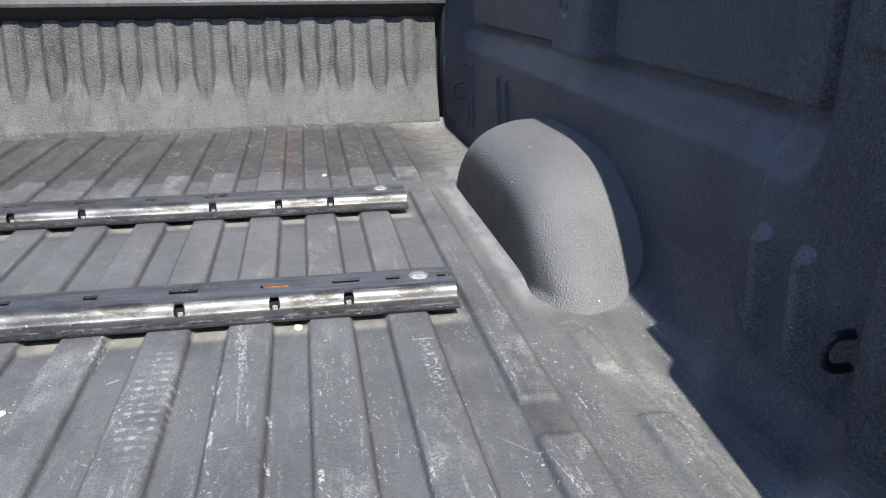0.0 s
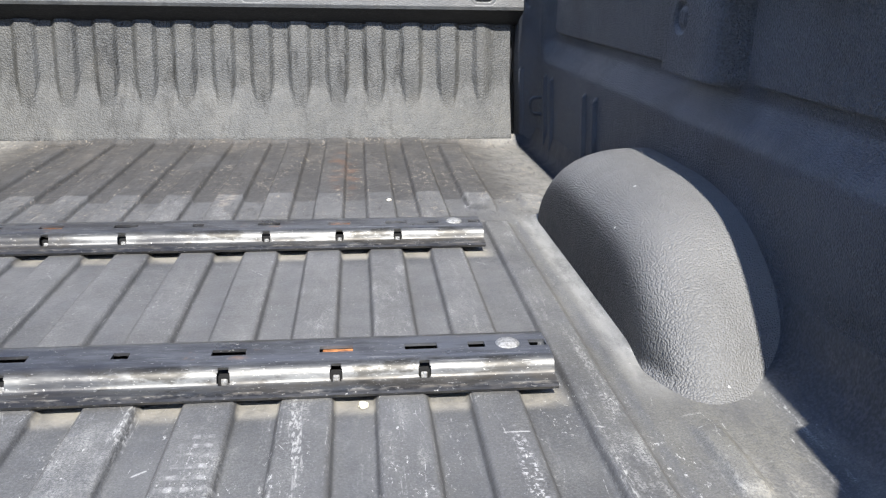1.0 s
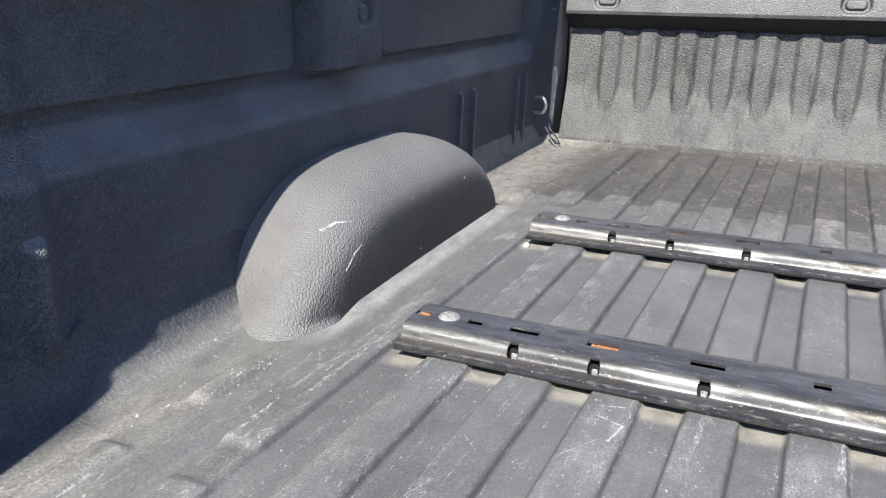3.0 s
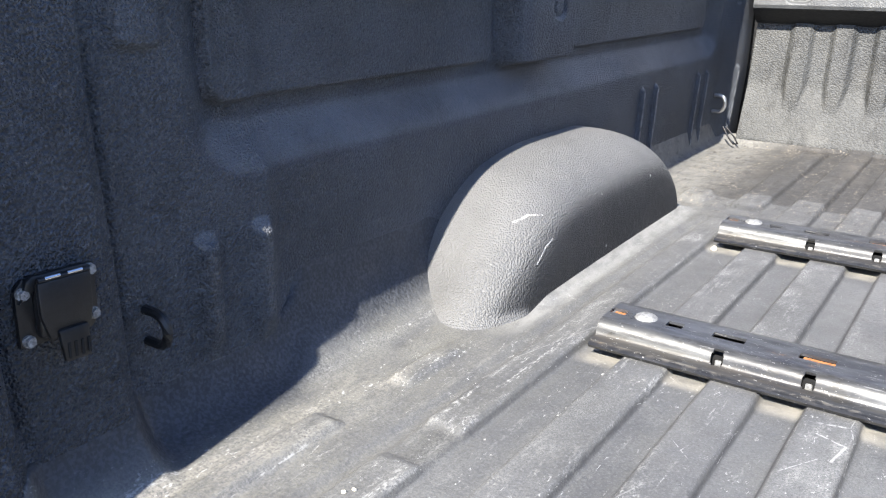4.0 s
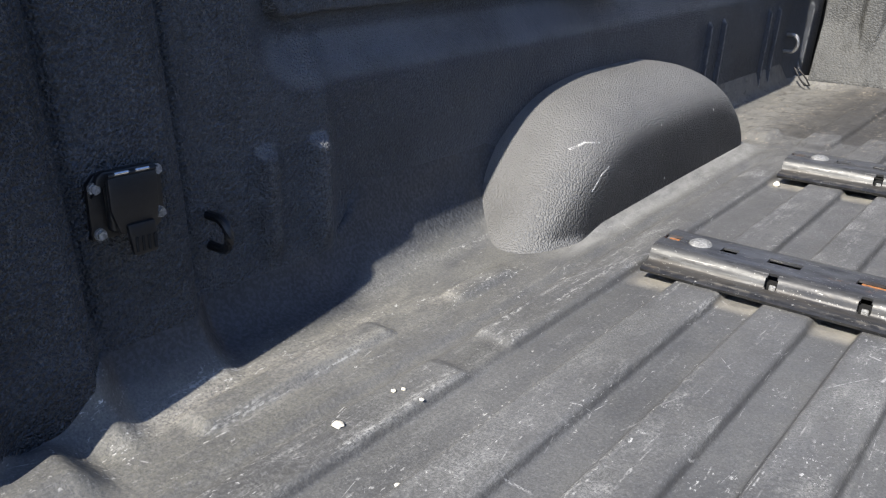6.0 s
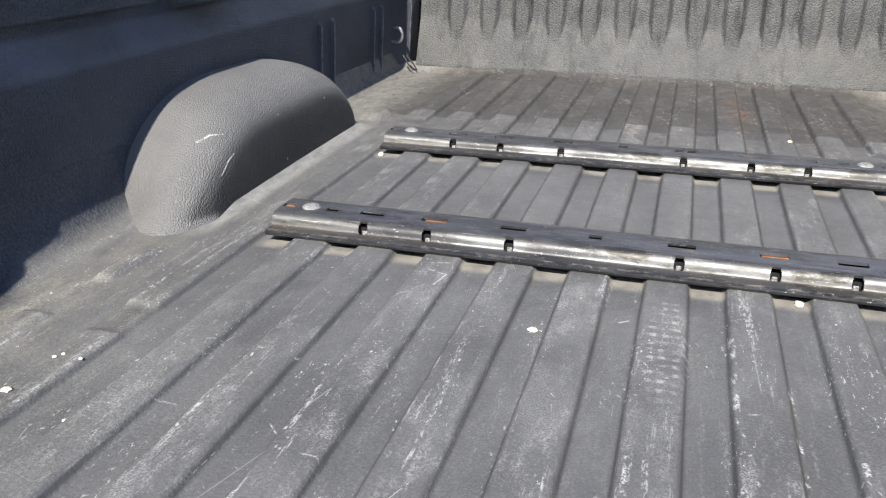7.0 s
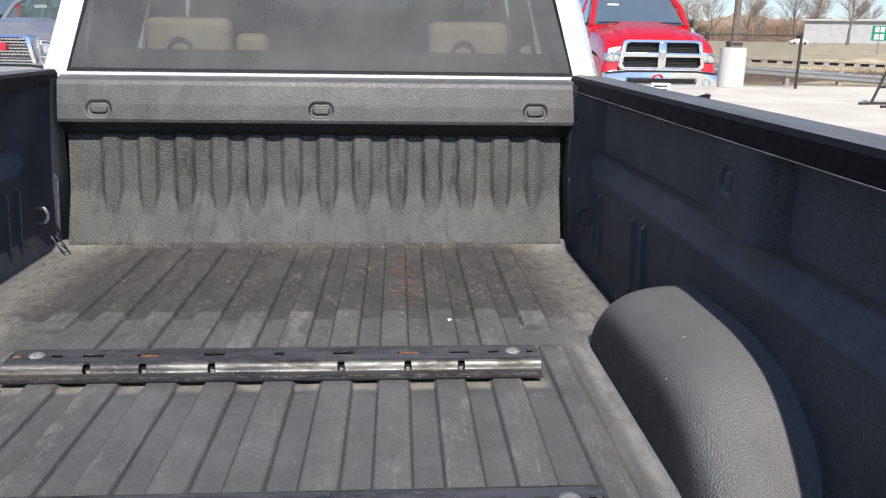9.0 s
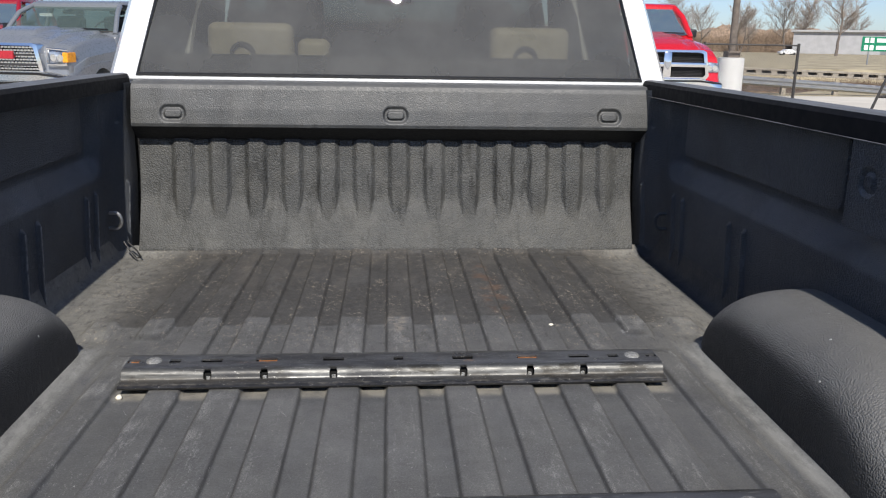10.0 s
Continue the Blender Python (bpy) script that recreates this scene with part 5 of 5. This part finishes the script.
        v = [bm.verts.new(p) for p in pts]
        bm.faces.new(v)
        ob = part(name, bm, material or CLEAR, t)
        ob.visible_shadow = False
        return ob

    pane("windscreen", [(-0.88, 1.60, cowl - 0.01), (0.88, 1.60, cowl - 0.01), (0.72, 2.15, roof - 0.10), (-0.72, 2.15, roof - 0.10)])
    pane("back_window", [(-0.85, 3.86, cowl - 0.03), (0.85, 3.86, cowl - 0.03), (0.72, 3.66, roof - 0.12), (-0.72, 3.66, roof - 0.12)])
    for s in (-1, 1):
        pane("side_window", [(s * 0.935, 2.0, cowl + 0.0), (s * 0.935, 3.7, cowl), (s * 0.805, 3.5, roof - 0.1), (s * 0.79, 2.4, roof - 0.1)])
        wheel(t, s * 0.72, 0.98, 0.42, s)
        wheel(t, s * 0.72, 4.55, 0.42, s)
        # mirror
        bm = bmesh.new()
        box(bm, *sorted((s * 1.0, s * 1.14)), 1.86, 1.96, cowl - 0.06, cowl + 0.10, 0.03, 3)
        mir = part("side_mirror", bm, BLACK, t, "", True)
        bm = bmesh.new()
        cyl(bm, (s * 0.9, 1.95, cowl - 0.03), (s * 1.1, 1.93, cowl + 0.02), 0.03, 8)
        part("mirror_arm", bm, BLACK, mir)
        bm = bmesh.new()
        tube(bm, [(s * 0.80, 1.58, cowl + 0.015), (s * 0.3, 1.57, cowl + 0.02)], 0.012, 6)
        part("wiper", bm, BLACK, t)
    # bumper
    bm = bmesh.new()
    prism(bm, [(-1.0, 0.62), (-0.99, 0.92), (-0.60, 0.98), (0.60, 0.98), (0.99, 0.92), (1.0, 0.62), (0.66, 0.52), (-0.66, 0.52)], -0.10, 0.20, "y", 0.03, 3)
    bump_ob = part("bumper", bm, CHROME if not grey else SATIN, t, "", True)
    bm = bmesh.new()
    prism(bm, [(-0.9, 0.34), (-0.96, 0.56), (0.96, 0.56), (0.9, 0.34)], 0.0, 0.25, "y", 0.03, 2)
    part("air_dam", bm, BLACK, t, "", True)
    bm = bmesh.new()
    tube(bm, [(-0.97, -0.085, 0.90), (-0.60, -0.112, 0.945), (0.60, -0.112, 0.945), (0.97, -0.085, 0.90)], 0.018, 8)
    part("step_lip", bm, BLACK, bump_ob, "", True)
    bm = bmesh.new()
    box(bm, -0.62, 0.62, -0.106, -0.09, 0.72, 0.84, 0.03)
    part("bumper_slot", bm, HOLE_SHADE, bump_ob)
    bm = bmesh.new()
    box(bm, -0.17, 0.17, -0.122, -0.11, 0.60, 0.75, 0.006)
    plate = part("number_plate", bm, PAPER, bump_ob)
    for k in range(2):
        bm = bmesh.new()
        box(bm, -0.12, 0.12, -0.126, -0.1225, 0.625 + k * 0.055, 0.655 + k * 0.055)
        part("bar", bm, DASH, bump_ob)
    for s in (-1, 1):
        bm = bmesh.new()
        cyl(bm, (s * 0.80, -0.115, 0.76), (s * 0.80, -0.08, 0.76), 0.065, 16)
        part("fog_lamp", bm, LAMP, bump_ob)
        # headlamp
        bm = bmesh.new()
        prism(bm, [(s * 0.70, 1.08), (s * 0.70, 1.28), (s * 0.955, 1.25), (s * 0.97, 1.09)], 0.035, 0.30, "y", 0.03, 3)
        head = part("headlamp", bm, LAMP, t, "", True)
        for cx in (0.775, 0.875):
            bm = bmesh.new()
            cyl(bm, (s * cx, 0.026, 1.165), (s * cx, 0.045, 1.165), 0.046, 18)
            part("reflector", bm, CHROME, head, "", True)
        if grey:
            bm = bmesh.new()
            box(bm, *sorted((s * 0.905, s * 0.984)), 0.03, 0.26, 1.10, 1.24, 0.012)
            part("turn_lamp", bm, AMBER, head)
            bm = bmesh.new()
            tube(bm, [(s * 0.985, 0.03, 1.27), (s * 0.70, 0.015, 1.29), (s * 0.69, 0.015, 1.07), (s * 0.97, 0.03, 1.07)], 0.016, 6)
            part("lamp_bezel", bm, CHROME, head, "", True)
    # grille
    bm = bmesh.new()
    wide, top, low = 0.75, 1.47, 0.97
    if grey:
        wide, top, low = 0.66, 1.36, 0.90
    outer = [(-wide, low + 0.06), (-wide + 0.07, top - 0.03), (-wide + 0.14, top), (wide - 0.14, top), (wide - 0.07, top - 0.03), (wide, low + 0.06), (wide - 0.05, low), (-wide + 0.05, low)]
    cx, cz = 0, (top + low) / 2
    inner = [(x * 0.915, cz + (z - cz) * 0.84) for x, z in outer]
    for ya, yb in ((-0.05, 0.14),):
        o1, i1 = [bm.verts.new((x, ya, z)) for x, z in outer], [bm.verts.new((x, ya - 0.01, z)) for x, z in inner]
        o2, i2 = [bm.verts.new((x, yb, z)) for x, z in outer], [bm.verts.new((x, yb - 0.1, z)) for x, z in inner]
        n = len(outer)
        for a, b in ((o1, i1), (o2, o1), (i1, i2)):
            for k in range(n):
                bm.faces.new((a[k], a[(k + 1) % n], b[(k + 1) % n], b[k]))
    gr = part("grille", bm, CHROME, t, "chrome grille surround", True)
    bm = bmesh.new()
    prism(bm, inner, 0.03, 0.06, "y")
    part("grille_back", bm, HOLE_SHADE, gr)
    if grey:
        for k in range(2):
            bm = bmesh.new()
            z = low + 0.16 + k * 0.14
            box(bm, -wide * 0.86, wide * 0.86, -0.045, 0.02, z - 0.014, z + 0.014, 0.006)
            part("grille_bar", bm, DASH, gr)
        for r in range(9):
            bm = bmesh.new()
            z = low + 0.065 + r * 0.042
            for c in range(22):
                x = -0.56 + c * 0.052 + (r % 2) * 0.026
                box(bm, x - 0.021, x + 0.021, -0.03, 0.02, z - 0.014, z + 0.014, 0.005, 1)
            part("grille_mesh", bm, CHROME, gr)
        bm = bmesh.new()
        box(bm, -0.24, 0.24, -0.075, -0.035, 1.14, 1.25, 0.01)
        part("badge", bm, BADGE, gr, "plain red badge with a chrome edge")
        bm = bmesh.new()
        box(bm, -0.27, 0.27, 0.50, 0.56, hood - 0.05, hood + 0.085, 0.015)
        part("hood_scoop", bm, HOLE_SHADE, t)
    else:
        bm = bmesh.new()
        box(bm, -0.075, 0.075, -0.075, 0.02, low + 0.03, top - 0.03, 0.03, 2)
        part("grille_bar", bm, CHROME, gr, "", True)
        bm = bmesh.new()
        box(bm, -wide * 0.92, wide * 0.92, -0.065, 0.02, cz - 0.042, cz + 0.042, 0.02, 2)
        part("grille_bar", bm, CHROME, gr, "", True)
        for q in range(14):
            bm = bmesh.new()
            z = low + 0.055 + q * 0.0255
            tube(bm, [(-wide * 0.86, 0.015 + 0.006 * (q % 2), z), (wide * 0.86, 0.015 + 0.006 * (q % 2), z)], 0.0045, 4)
            part("grille_wire", bm, DASH, gr)
        bm = bmesh.new()
        prism(bm, [(-0.055, cz + 0.06), (0, cz + 0.03), (0.055, cz + 0.06), (0.05, cz - 0.02), (0, cz - 0.09), (-0.05, cz - 0.02)], -0.095, -0.07, "y", 0.006)
        part("badge", bm, STEEL, gr, "plain metal badge")
        bm = bmesh.new()
        tube(bm, [(-0.06 + 0.08 * math.cos(a), -0.13, 0.83 + 0.055 * math.sin(a)) for a in np.linspace(0, math.pi, 9)], 0.016, 6)
        part("tow_hook", bm, RED, bump_ob)
    return t


SCREEN = plain("dark_screen", (0.13, 0.17, 0.175), 0.05, 1.2, 0.5, 0.0, Specular_IOR_Level=0.8)
SEAT = plain("dark_seat_cloth", (0.055, 0.06, 0.065), 0.8)
SATIN = metal("satin_bumper", (0.6, 0.58, 0.55), 0.28, amount=0.1)
pickup(pose(4.95, 14.0, GROUND, 0, 0, -2), RED, "red heavy pickup with a chrome grille, parked on pale concrete")
pickup(pose(-5.58, 12.5, GROUND, 0, 0, -10) @ Matrix.Scale(1.04, 4), GREY, "graphite grey pickup with a mesh chrome grille and amber lamps", True)
pickup(pose(-9.15, 18.1, GROUND, 0, 0, 0), DARKRED, "dark red pickup parked behind a grey one")

# light pole on its round base
pole = thing("light_pole", pose(11.05, 25.4, GROUND), "brown steel light pole on a white round concrete base", "pole")
bm = bmesh.new()
cyl(bm, (0, 0, 0), (0, 0, 1.22), 0.40, 40)
bmesh.ops.bevel(bm, geom=[e for e in bm.edges if abs(e.verts[0].co.z - e.verts[1].co.z) < 0.01], offset=0.02, segments=2, affect="EDGES")
part("base", bm, PILLAR, pole, "white painted concrete base", True)
bm = bmesh.new()
box(bm, -0.2, 0.2, -0.2, 0.2, 1.22, 1.42, 0.02)
part("base_cover", bm, BARK, pole)
bm = bmesh.new()
cyl(bm, (0, 0, 1.4), (0, 0, 9), 0.11, 16, 0.08)
part("shaft", bm, BARK, pole, "", True)
bm = bmesh.new()
box(bm, -0.5, 0.5, -0.25, 0.25, 9.0, 9.15, 0.03)
part("lamp_head", bm, BARK, pole)


def chain_fence(x0, x1, y, h):
    f = thing("chain_link_fence", pose(0, y, GROUND), "brown chain-link fence with thin round posts", "fence")
    xs = list(np.arange(x1, x0 - 0.01, -3.0))
    for x in xs:
        bm = bmesh.new()
        cyl(bm, (x, 0, 0), (x, 0, h + 0.06), 0.045, 12)
        part("post", bm, DARKSTEEL, f)
    bm = bmesh.new()
    cyl(bm, (x0, 0, h), (x1, 0, h), 0.025, 8)
    part("top_rail", bm, DARKSTEEL, f)
    step, verts, faces = 0.075, [], []

    def wire(xa, za, xb, zb):
        r = 0.0035
        i = len(verts)
        for x, z in ((xa, za), (xb, zb)):
            verts.extend([(x - r, 0.03, z), (x, 0.03 - r, z + r), (x + r, 0.03, z)])
        for k in range(3):
            faces.append((i + k, i + (k + 1) % 3, i + 3 + (k + 1) % 3, i + 3 + k))

    for x in np.arange(x0 - h, x1, step * 1.3):
        for s in (1, -1):
            a, b = (x, x + h) if s > 0 else (x + h, x)
            za, zb = 0.05, h
            pa, pb = np.array([a, za]), np.array([b, zb])
            lo, hi = (pa, pb) if a < b else (pb, pa)
            t0, t1 = max(0, (x0 - lo[0]) / (hi[0] - lo[0])), min(1, (x1 - lo[0]) / (hi[0] - lo[0]))
            if t1 > t0:
                p, q = lo + (hi - lo) * t0, lo + (hi - lo) * t1
                wire(p[0], p[1], q[0], q[1])
    ob = mesh_ob("mesh", verts, faces, DARKSTEEL, False)
    ob.parent = f


chain_fence(3.0, 12.95, 24.9, 1.62)


def guardrail(y, x0, x1, step, drop, tilt, label):
    """A corrugated steel beam on short posts; the road that it follows falls away by its tilt."""
    g = thing("guardrail", pose(13, y, GROUND + drop, 0, tilt, 0), label, "guardrail", "guardrails along the roads")
    bm = bmesh.new()
    prism(bm, [(0.0, 0.42), (-0.05, 0.47), (-0.05, 0.52), (0.0, 0.57), (-0.05, 0.62), (-0.05, 0.67), (0.0, 0.72), (0.02, 0.72), (0.02, 0.42)], x0, x1, "x")
    part("beam", bm, STEEL, g)
    for x in np.arange(x0 + 0.5, x1, step):
        bm = bmesh.new()
        box(bm, x - 0.08, x + 0.08, 0.02, 0.18, -0.4, 0.75, 0.01)
        part("post", bm, WOODPOST, g)


def parapet(y, x0, x1, drop, tilt, label):
    """A low tan barrier of a top beam on short blocks, with dark openings between them."""
    g = thing("road_barrier", pose(13, y, GROUND + drop, 0, tilt, 0), label, "barrier")
    bm = bmesh.new()
    box(bm, x0, x1, -0.1, 0.1, 0.58, 0.68, 0.01)
    part("beam", bm, WOODPOST, g)
    for x in np.arange(x0 + 0.2, x1, 0.76):
        bm = bmesh.new()
        box(bm, x - 0.15, x + 0.15, -0.08, 0.055, 0.451, 0.579)
        part("block", bm, WOODPOST, g)
    bm = bmesh.new()
    box(bm, x0, x1, -0.1, 0.1, 0.36, 0.45, 0.01)
    part("lower_beam", bm, WOODPOST, g)
    # a dark sheet added to paint the shade in the openings
    bm = bmesh.new()
    box(bm, x0, x1, 0.06, 0.09, 0.451, 0.579)
    part("opening_shade", bm, DARKSTEEL, g)


WOODPOST = plain("weathered_post", (0.31, 0.275, 0.225), 0.9, 6, 0.2)
guardrail(27.6, -9.0, 26.0, 1.9, -0.15, 3.3, "grey steel guardrail on pale posts beside the lot")
parapet(38.0, -9.0, 36.0, 0.06, 1.45, "low tan road barrier with dark openings above a weedy bank")
bm = bmesh.new()
prism(bm, [(28.4, -0.6), (28.8, 0.04), (37.7, 0.36), (37.9, -0.6)], -10, 40, "x")
slope = tagged(part("weed_bank", bm, WEEDS), "bank of dark dead weeds between the barriers", "bank", kind="structure")
slope.matrix_world = pose(13, 0, GROUND, 0, 2.2, 0)
bm = bmesh.new()
prism(bm, [(39.0, GROUND - 0.1), (40.5, GROUND + 0.55), (52.0, GROUND + 0.6), (57.0, GROUND - 0.1)], -240, 240, "x")
tagged(part("bank", bm, DRYGRASS), "low bank of dry brown grass", "bank", kind="structure")


def brush(y, x0, x1, h, count, seed, material, label):
    """Bare brush: many thin upright twigs in one mesh."""
    rnd = random.Random(seed)
    verts, faces = [], []
    for _ in range(count):
        x, yy = rnd.uniform(x0, x1), y + rnd.uniform(-3, 3)
        top = h * rnd.uniform(0.5, 1.0) * (0.85 + 0.15 * math.sin(x * 0.13))
        lean, w = rnd.uniform(-0.25, 0.25) * top, rnd.uniform(0.02, 0.07) * h / 4
        i = len(verts)
        verts += [(x - w, yy, GROUND), (x + w, yy, GROUND), (x + lean, yy + rnd.uniform(-0.3, 0.3), GROUND + top), (x, yy + w, GROUND)]
        faces += [(i, i + 1, i + 2), (i + 1, i + 3, i + 2), (i + 3, i, i + 2)]
    return tagged(mesh_ob("brush", verts, faces, material, False), label, "brush", kind="stuff")


brush(32.5, 2, 40, 0.50, 12000, 2, WEEDS, "short dry brown weeds along the guardrail")
brush(320, -60, 192, 10.5, 15500, 5, BRUSH, "bare brown winter woods in the distance")


def woods_ridge():
    """The closed brown mass of the far woods, with an uneven top."""
    rnd = random.Random(9)
    xs = np.arange(-90, 194, 1.4)
    tops = [8.2 + 1.4 * math.sin(x * 0.045 + 1) + 0.8 * math.sin(x * 0.19) + rnd.uniform(-0.7, 0.7) for x in xs]
    verts = [(x, 326, GROUND - 0.1) for x in xs] + [(x, 326 + rnd.uniform(-1, 1), GROUND + h * 0.6) for x, h in zip(xs, tops)] + [(x, 330, GROUND + h) for x, h in zip(xs, tops)]
    n = len(xs)
    faces = [(r * n + i, r * n + i + 1, (r + 1) * n + i + 1, (r + 1) * n + i) for r in range(2) for i in range(n - 1)]
    return tagged(mesh_ob("woods", verts, faces, BRUSH, False), "brown leafless woods along the horizon", "woods", kind="stuff")


woods_ridge()


def bare_tree(x, y, h, seed, label):
    """A leafless tree: a tapering trunk, limbs along it, and three orders of twigs."""
    rnd = random.Random(seed)
    t = thing("tree", pose(x, y, GROUND - 0.05, 0, 0, rnd.uniform(0, 360)), label, "tree", "bare trees beyond the road")
    trunk, crown = bmesh.new(), bmesh.new()

    def limb(bm, p, d, length, r0, r1, n, sides, rise):
        pts, rs = [p], [r0]
        for k in range(n):
            d = (d + Vector((rnd.uniform(-1, 1), rnd.uniform(-1, 1), rnd.uniform(-0.3, 0.3) + rise)) * 0.2).normalized()
            p = p + d * length / n
            pts.append(p)
            rs.append(r0 + (r1 - r0) * (k + 1) / n)
        tube(bm, pts, rs, sides, False)
        return pts, d

    stem, _ = limb(trunk, Vector((0, 0, 0)), Vector((0, 0, 1)), h * 0.85, h * 0.022, h * 0.004, 9, 7, 0.9)
    for i in range(3, 10):
        for _ in range(3):
            a = rnd.uniform(0, math.tau)
            up = rnd.uniform(0.35, 1.0)
            d = Vector((math.cos(a), math.sin(a), up)).normalized()
            size = h * (0.22 + 0.13 * math.sin(math.pi * (i - 1) / 8)) * rnd.uniform(0.8, 1.15)
            one, d1 = limb(trunk, stem[min(i, 9)], d, size, h * (0.009 - 0.0006 * i), h * 0.002, 4, 5, 0.5)
            for q in one[1:]:
                for _ in range(3):
                    v = (d1 + Vector((rnd.uniform(-1, 1), rnd.uniform(-1, 1), rnd.uniform(-0.4, 0.8)))).normalized()
                    two, d2 = limb(crown, q, v, size * rnd.uniform(0.35, 0.55), h * 0.0022, h * 0.0014, 3, 3, 0.4)
                    for w in two[1:]:
                        for _ in range(2):
                            v = (d2 + Vector((rnd.uniform(-1, 1), rnd.uniform(-1, 1), rnd.uniform(-0.5, 0.8)))).normalized()
                            limb(crown, w, v, size * rnd.uniform(0.15, 0.28), h * 0.0014, h * 0.001, 2, 3, 0.3)
    part("trunk", trunk, BARK, t, "", True)
    part("crown", crown, TWIG, t, "fine bare grey twigs")
    return t


TREES = [bare_tree(x, y, h, 20 + i, "bare winter tree with a spreading crown on dry grass")
         for i, (x, y, h) in enumerate(((113.0, 199.0, 18.0), (116.0, 232.0, 16.0), (120.0, 272.0, 15.0), (104.0, 280.0, 13.0)))]
rnd = random.Random(4)
for k in range(12):
    copy_thing(TREES[k % 4], pose(70 + k * 9.5 + rnd.uniform(-3, 3), rnd.uniform(285, 310), GROUND - 0.05, 0, 0, rnd.uniform(0, 360)))
for x, y, k in ((150, 205, 1), (168, 215, 0), (-90, 220, 0), (-120, 236, 1), (-104, 250, 2)):
    copy_thing(TREES[k], pose(x, y, GROUND - 0.05, 0, 0, rnd.uniform(0, 360)))

# highway sign, far shed, small house, rack
sign = thing("road_sign", pose(53.0, 84.0, GROUND + 0.0), "green highway direction sign with white lettering on two posts", "sign")
bm = bmesh.new()
box(bm, -2.6, 2.6, -0.03, 0.03, 1.4, 2.9, 0.02)
part("board", bm, SIGN, sign)
for z in (1.78, 2.52):
    bm = bmesh.new()
    box(bm, -1.0, 2.2, -0.045, -0.032, z - 0.2, z + 0.2)
    part("bar", bm, PAPER, sign)
    for x in (-2.1, -1.5):
        bm = bmesh.new()
        box(bm, x - 0.22, x + 0.22, -0.045, -0.032, z - 0.26, z + 0.26, 0.006)
        part("shield", bm, PAPER, sign)
for x in (-1.7, 1.7):
    bm = bmesh.new()
    box(bm, x - 0.06, x + 0.06, 0.035, 0.12, 0, 2.85)
    part("post", bm, STEEL, sign)

shed = thing("warehouse", pose(176, 268, GROUND, 0, 0, -30), "long pale warehouse with a low grey roof in the distance", "building")
bm = bmesh.new()
box(bm, -35, 60, 0, 30, 0, 7.4)
part("wall", bm, SIDING, shed)
bm = bmesh.new()
prism(bm, [(-1, 8.0), (15, 8.4), (31, 8.0), (31, 7.4), (-1, 7.4)], -36, 61, "x")
part("roof", bm, ROOFING, shed)
for x in range(-5, 58, 21):
    bm = bmesh.new()
    box(bm, x - 2, x + 2, -0.15, -0.02, 0, 4.2)
    part("door", bm, STEEL, shed)

house = thing("house", pose(104, 292, GROUND) @ Matrix.Scale(1.25, 4), "small pale house among bare trees", "house")
bm = bmesh.new()
prism(bm, [(-4, 0), (-4, 3.6), (0, 6.4), (4, 3.6), (4, 0)], 0, 8, "y")
part("wall", bm, SIDING, house)
for s in (-1, 1):
    bm = bmesh.new()
    prism(bm, [(s * 4.4, 3.35), (s * 4.4, 3.6), (0, 6.75), (0, 6.5)], -0.4, 8.4, "y")
    part("roof", bm, ROOFING, house)
    bm = bmesh.new()
    box(bm, s * 1.8 - 0.6, s * 1.8 + 0.6, -0.08, -0.01, 1.2, 2.6)
    part("window", bm, SCREEN, house)

car = thing("distant_car", pose(100.0, 198.0, GROUND), "small white car far off on the highway", "car")
bm = bmesh.new()
prism(bm, [(-2.2, 0.3), (-2.2, 0.8), (-1.3, 0.95), (-0.6, 1.4), (0.8, 1.42), (1.5, 1.0), (2.2, 0.9), (2.2, 0.3)], -0.85, 0.85, "y", 0.06)
part("body", bm, WHITE, car, "", True)
for x in (-1.35, 1.35):
    for y in (-0.88, 0.68):
        bm = bmesh.new()
        cyl(bm, (x, y, 0.32), (x, y + 0.2, 0.32), 0.32, 16)
        part("wheel", bm, RUBBER, car)

rack = thing("metal_rack", pose(13.1, 18.6, GROUND), "dark welded metal rack with sloping legs on the concrete", "rack")
for y in (0.0, 0.9):
    for pts in ([(-0.9, y, 0.0), (-0.55, y, 0.95)], [(1.4, y, 0.0), (1.4, y, 0.95)], [(-0.55, y, 0.95), (1.4, y, 0.95)], [(-0.75, y, 0.4), (1.4, y, 0.4)], [(-1.5, y - 0.5, 0.03), (1.5, y, 0.03)]):
        bm = bmesh.new()
        tube(bm, pts, 0.035, 8)
        part("bar", bm, DARKSTEEL, rack)
for x in (-0.5, 0.1, 0.7, 1.3):
    bm = bmesh.new()
    tube(bm, [(x, 0, 0.95), (x, 0.9, 0.95)], 0.03, 8)
    part("cross_bar", bm, DARKSTEEL, rack)
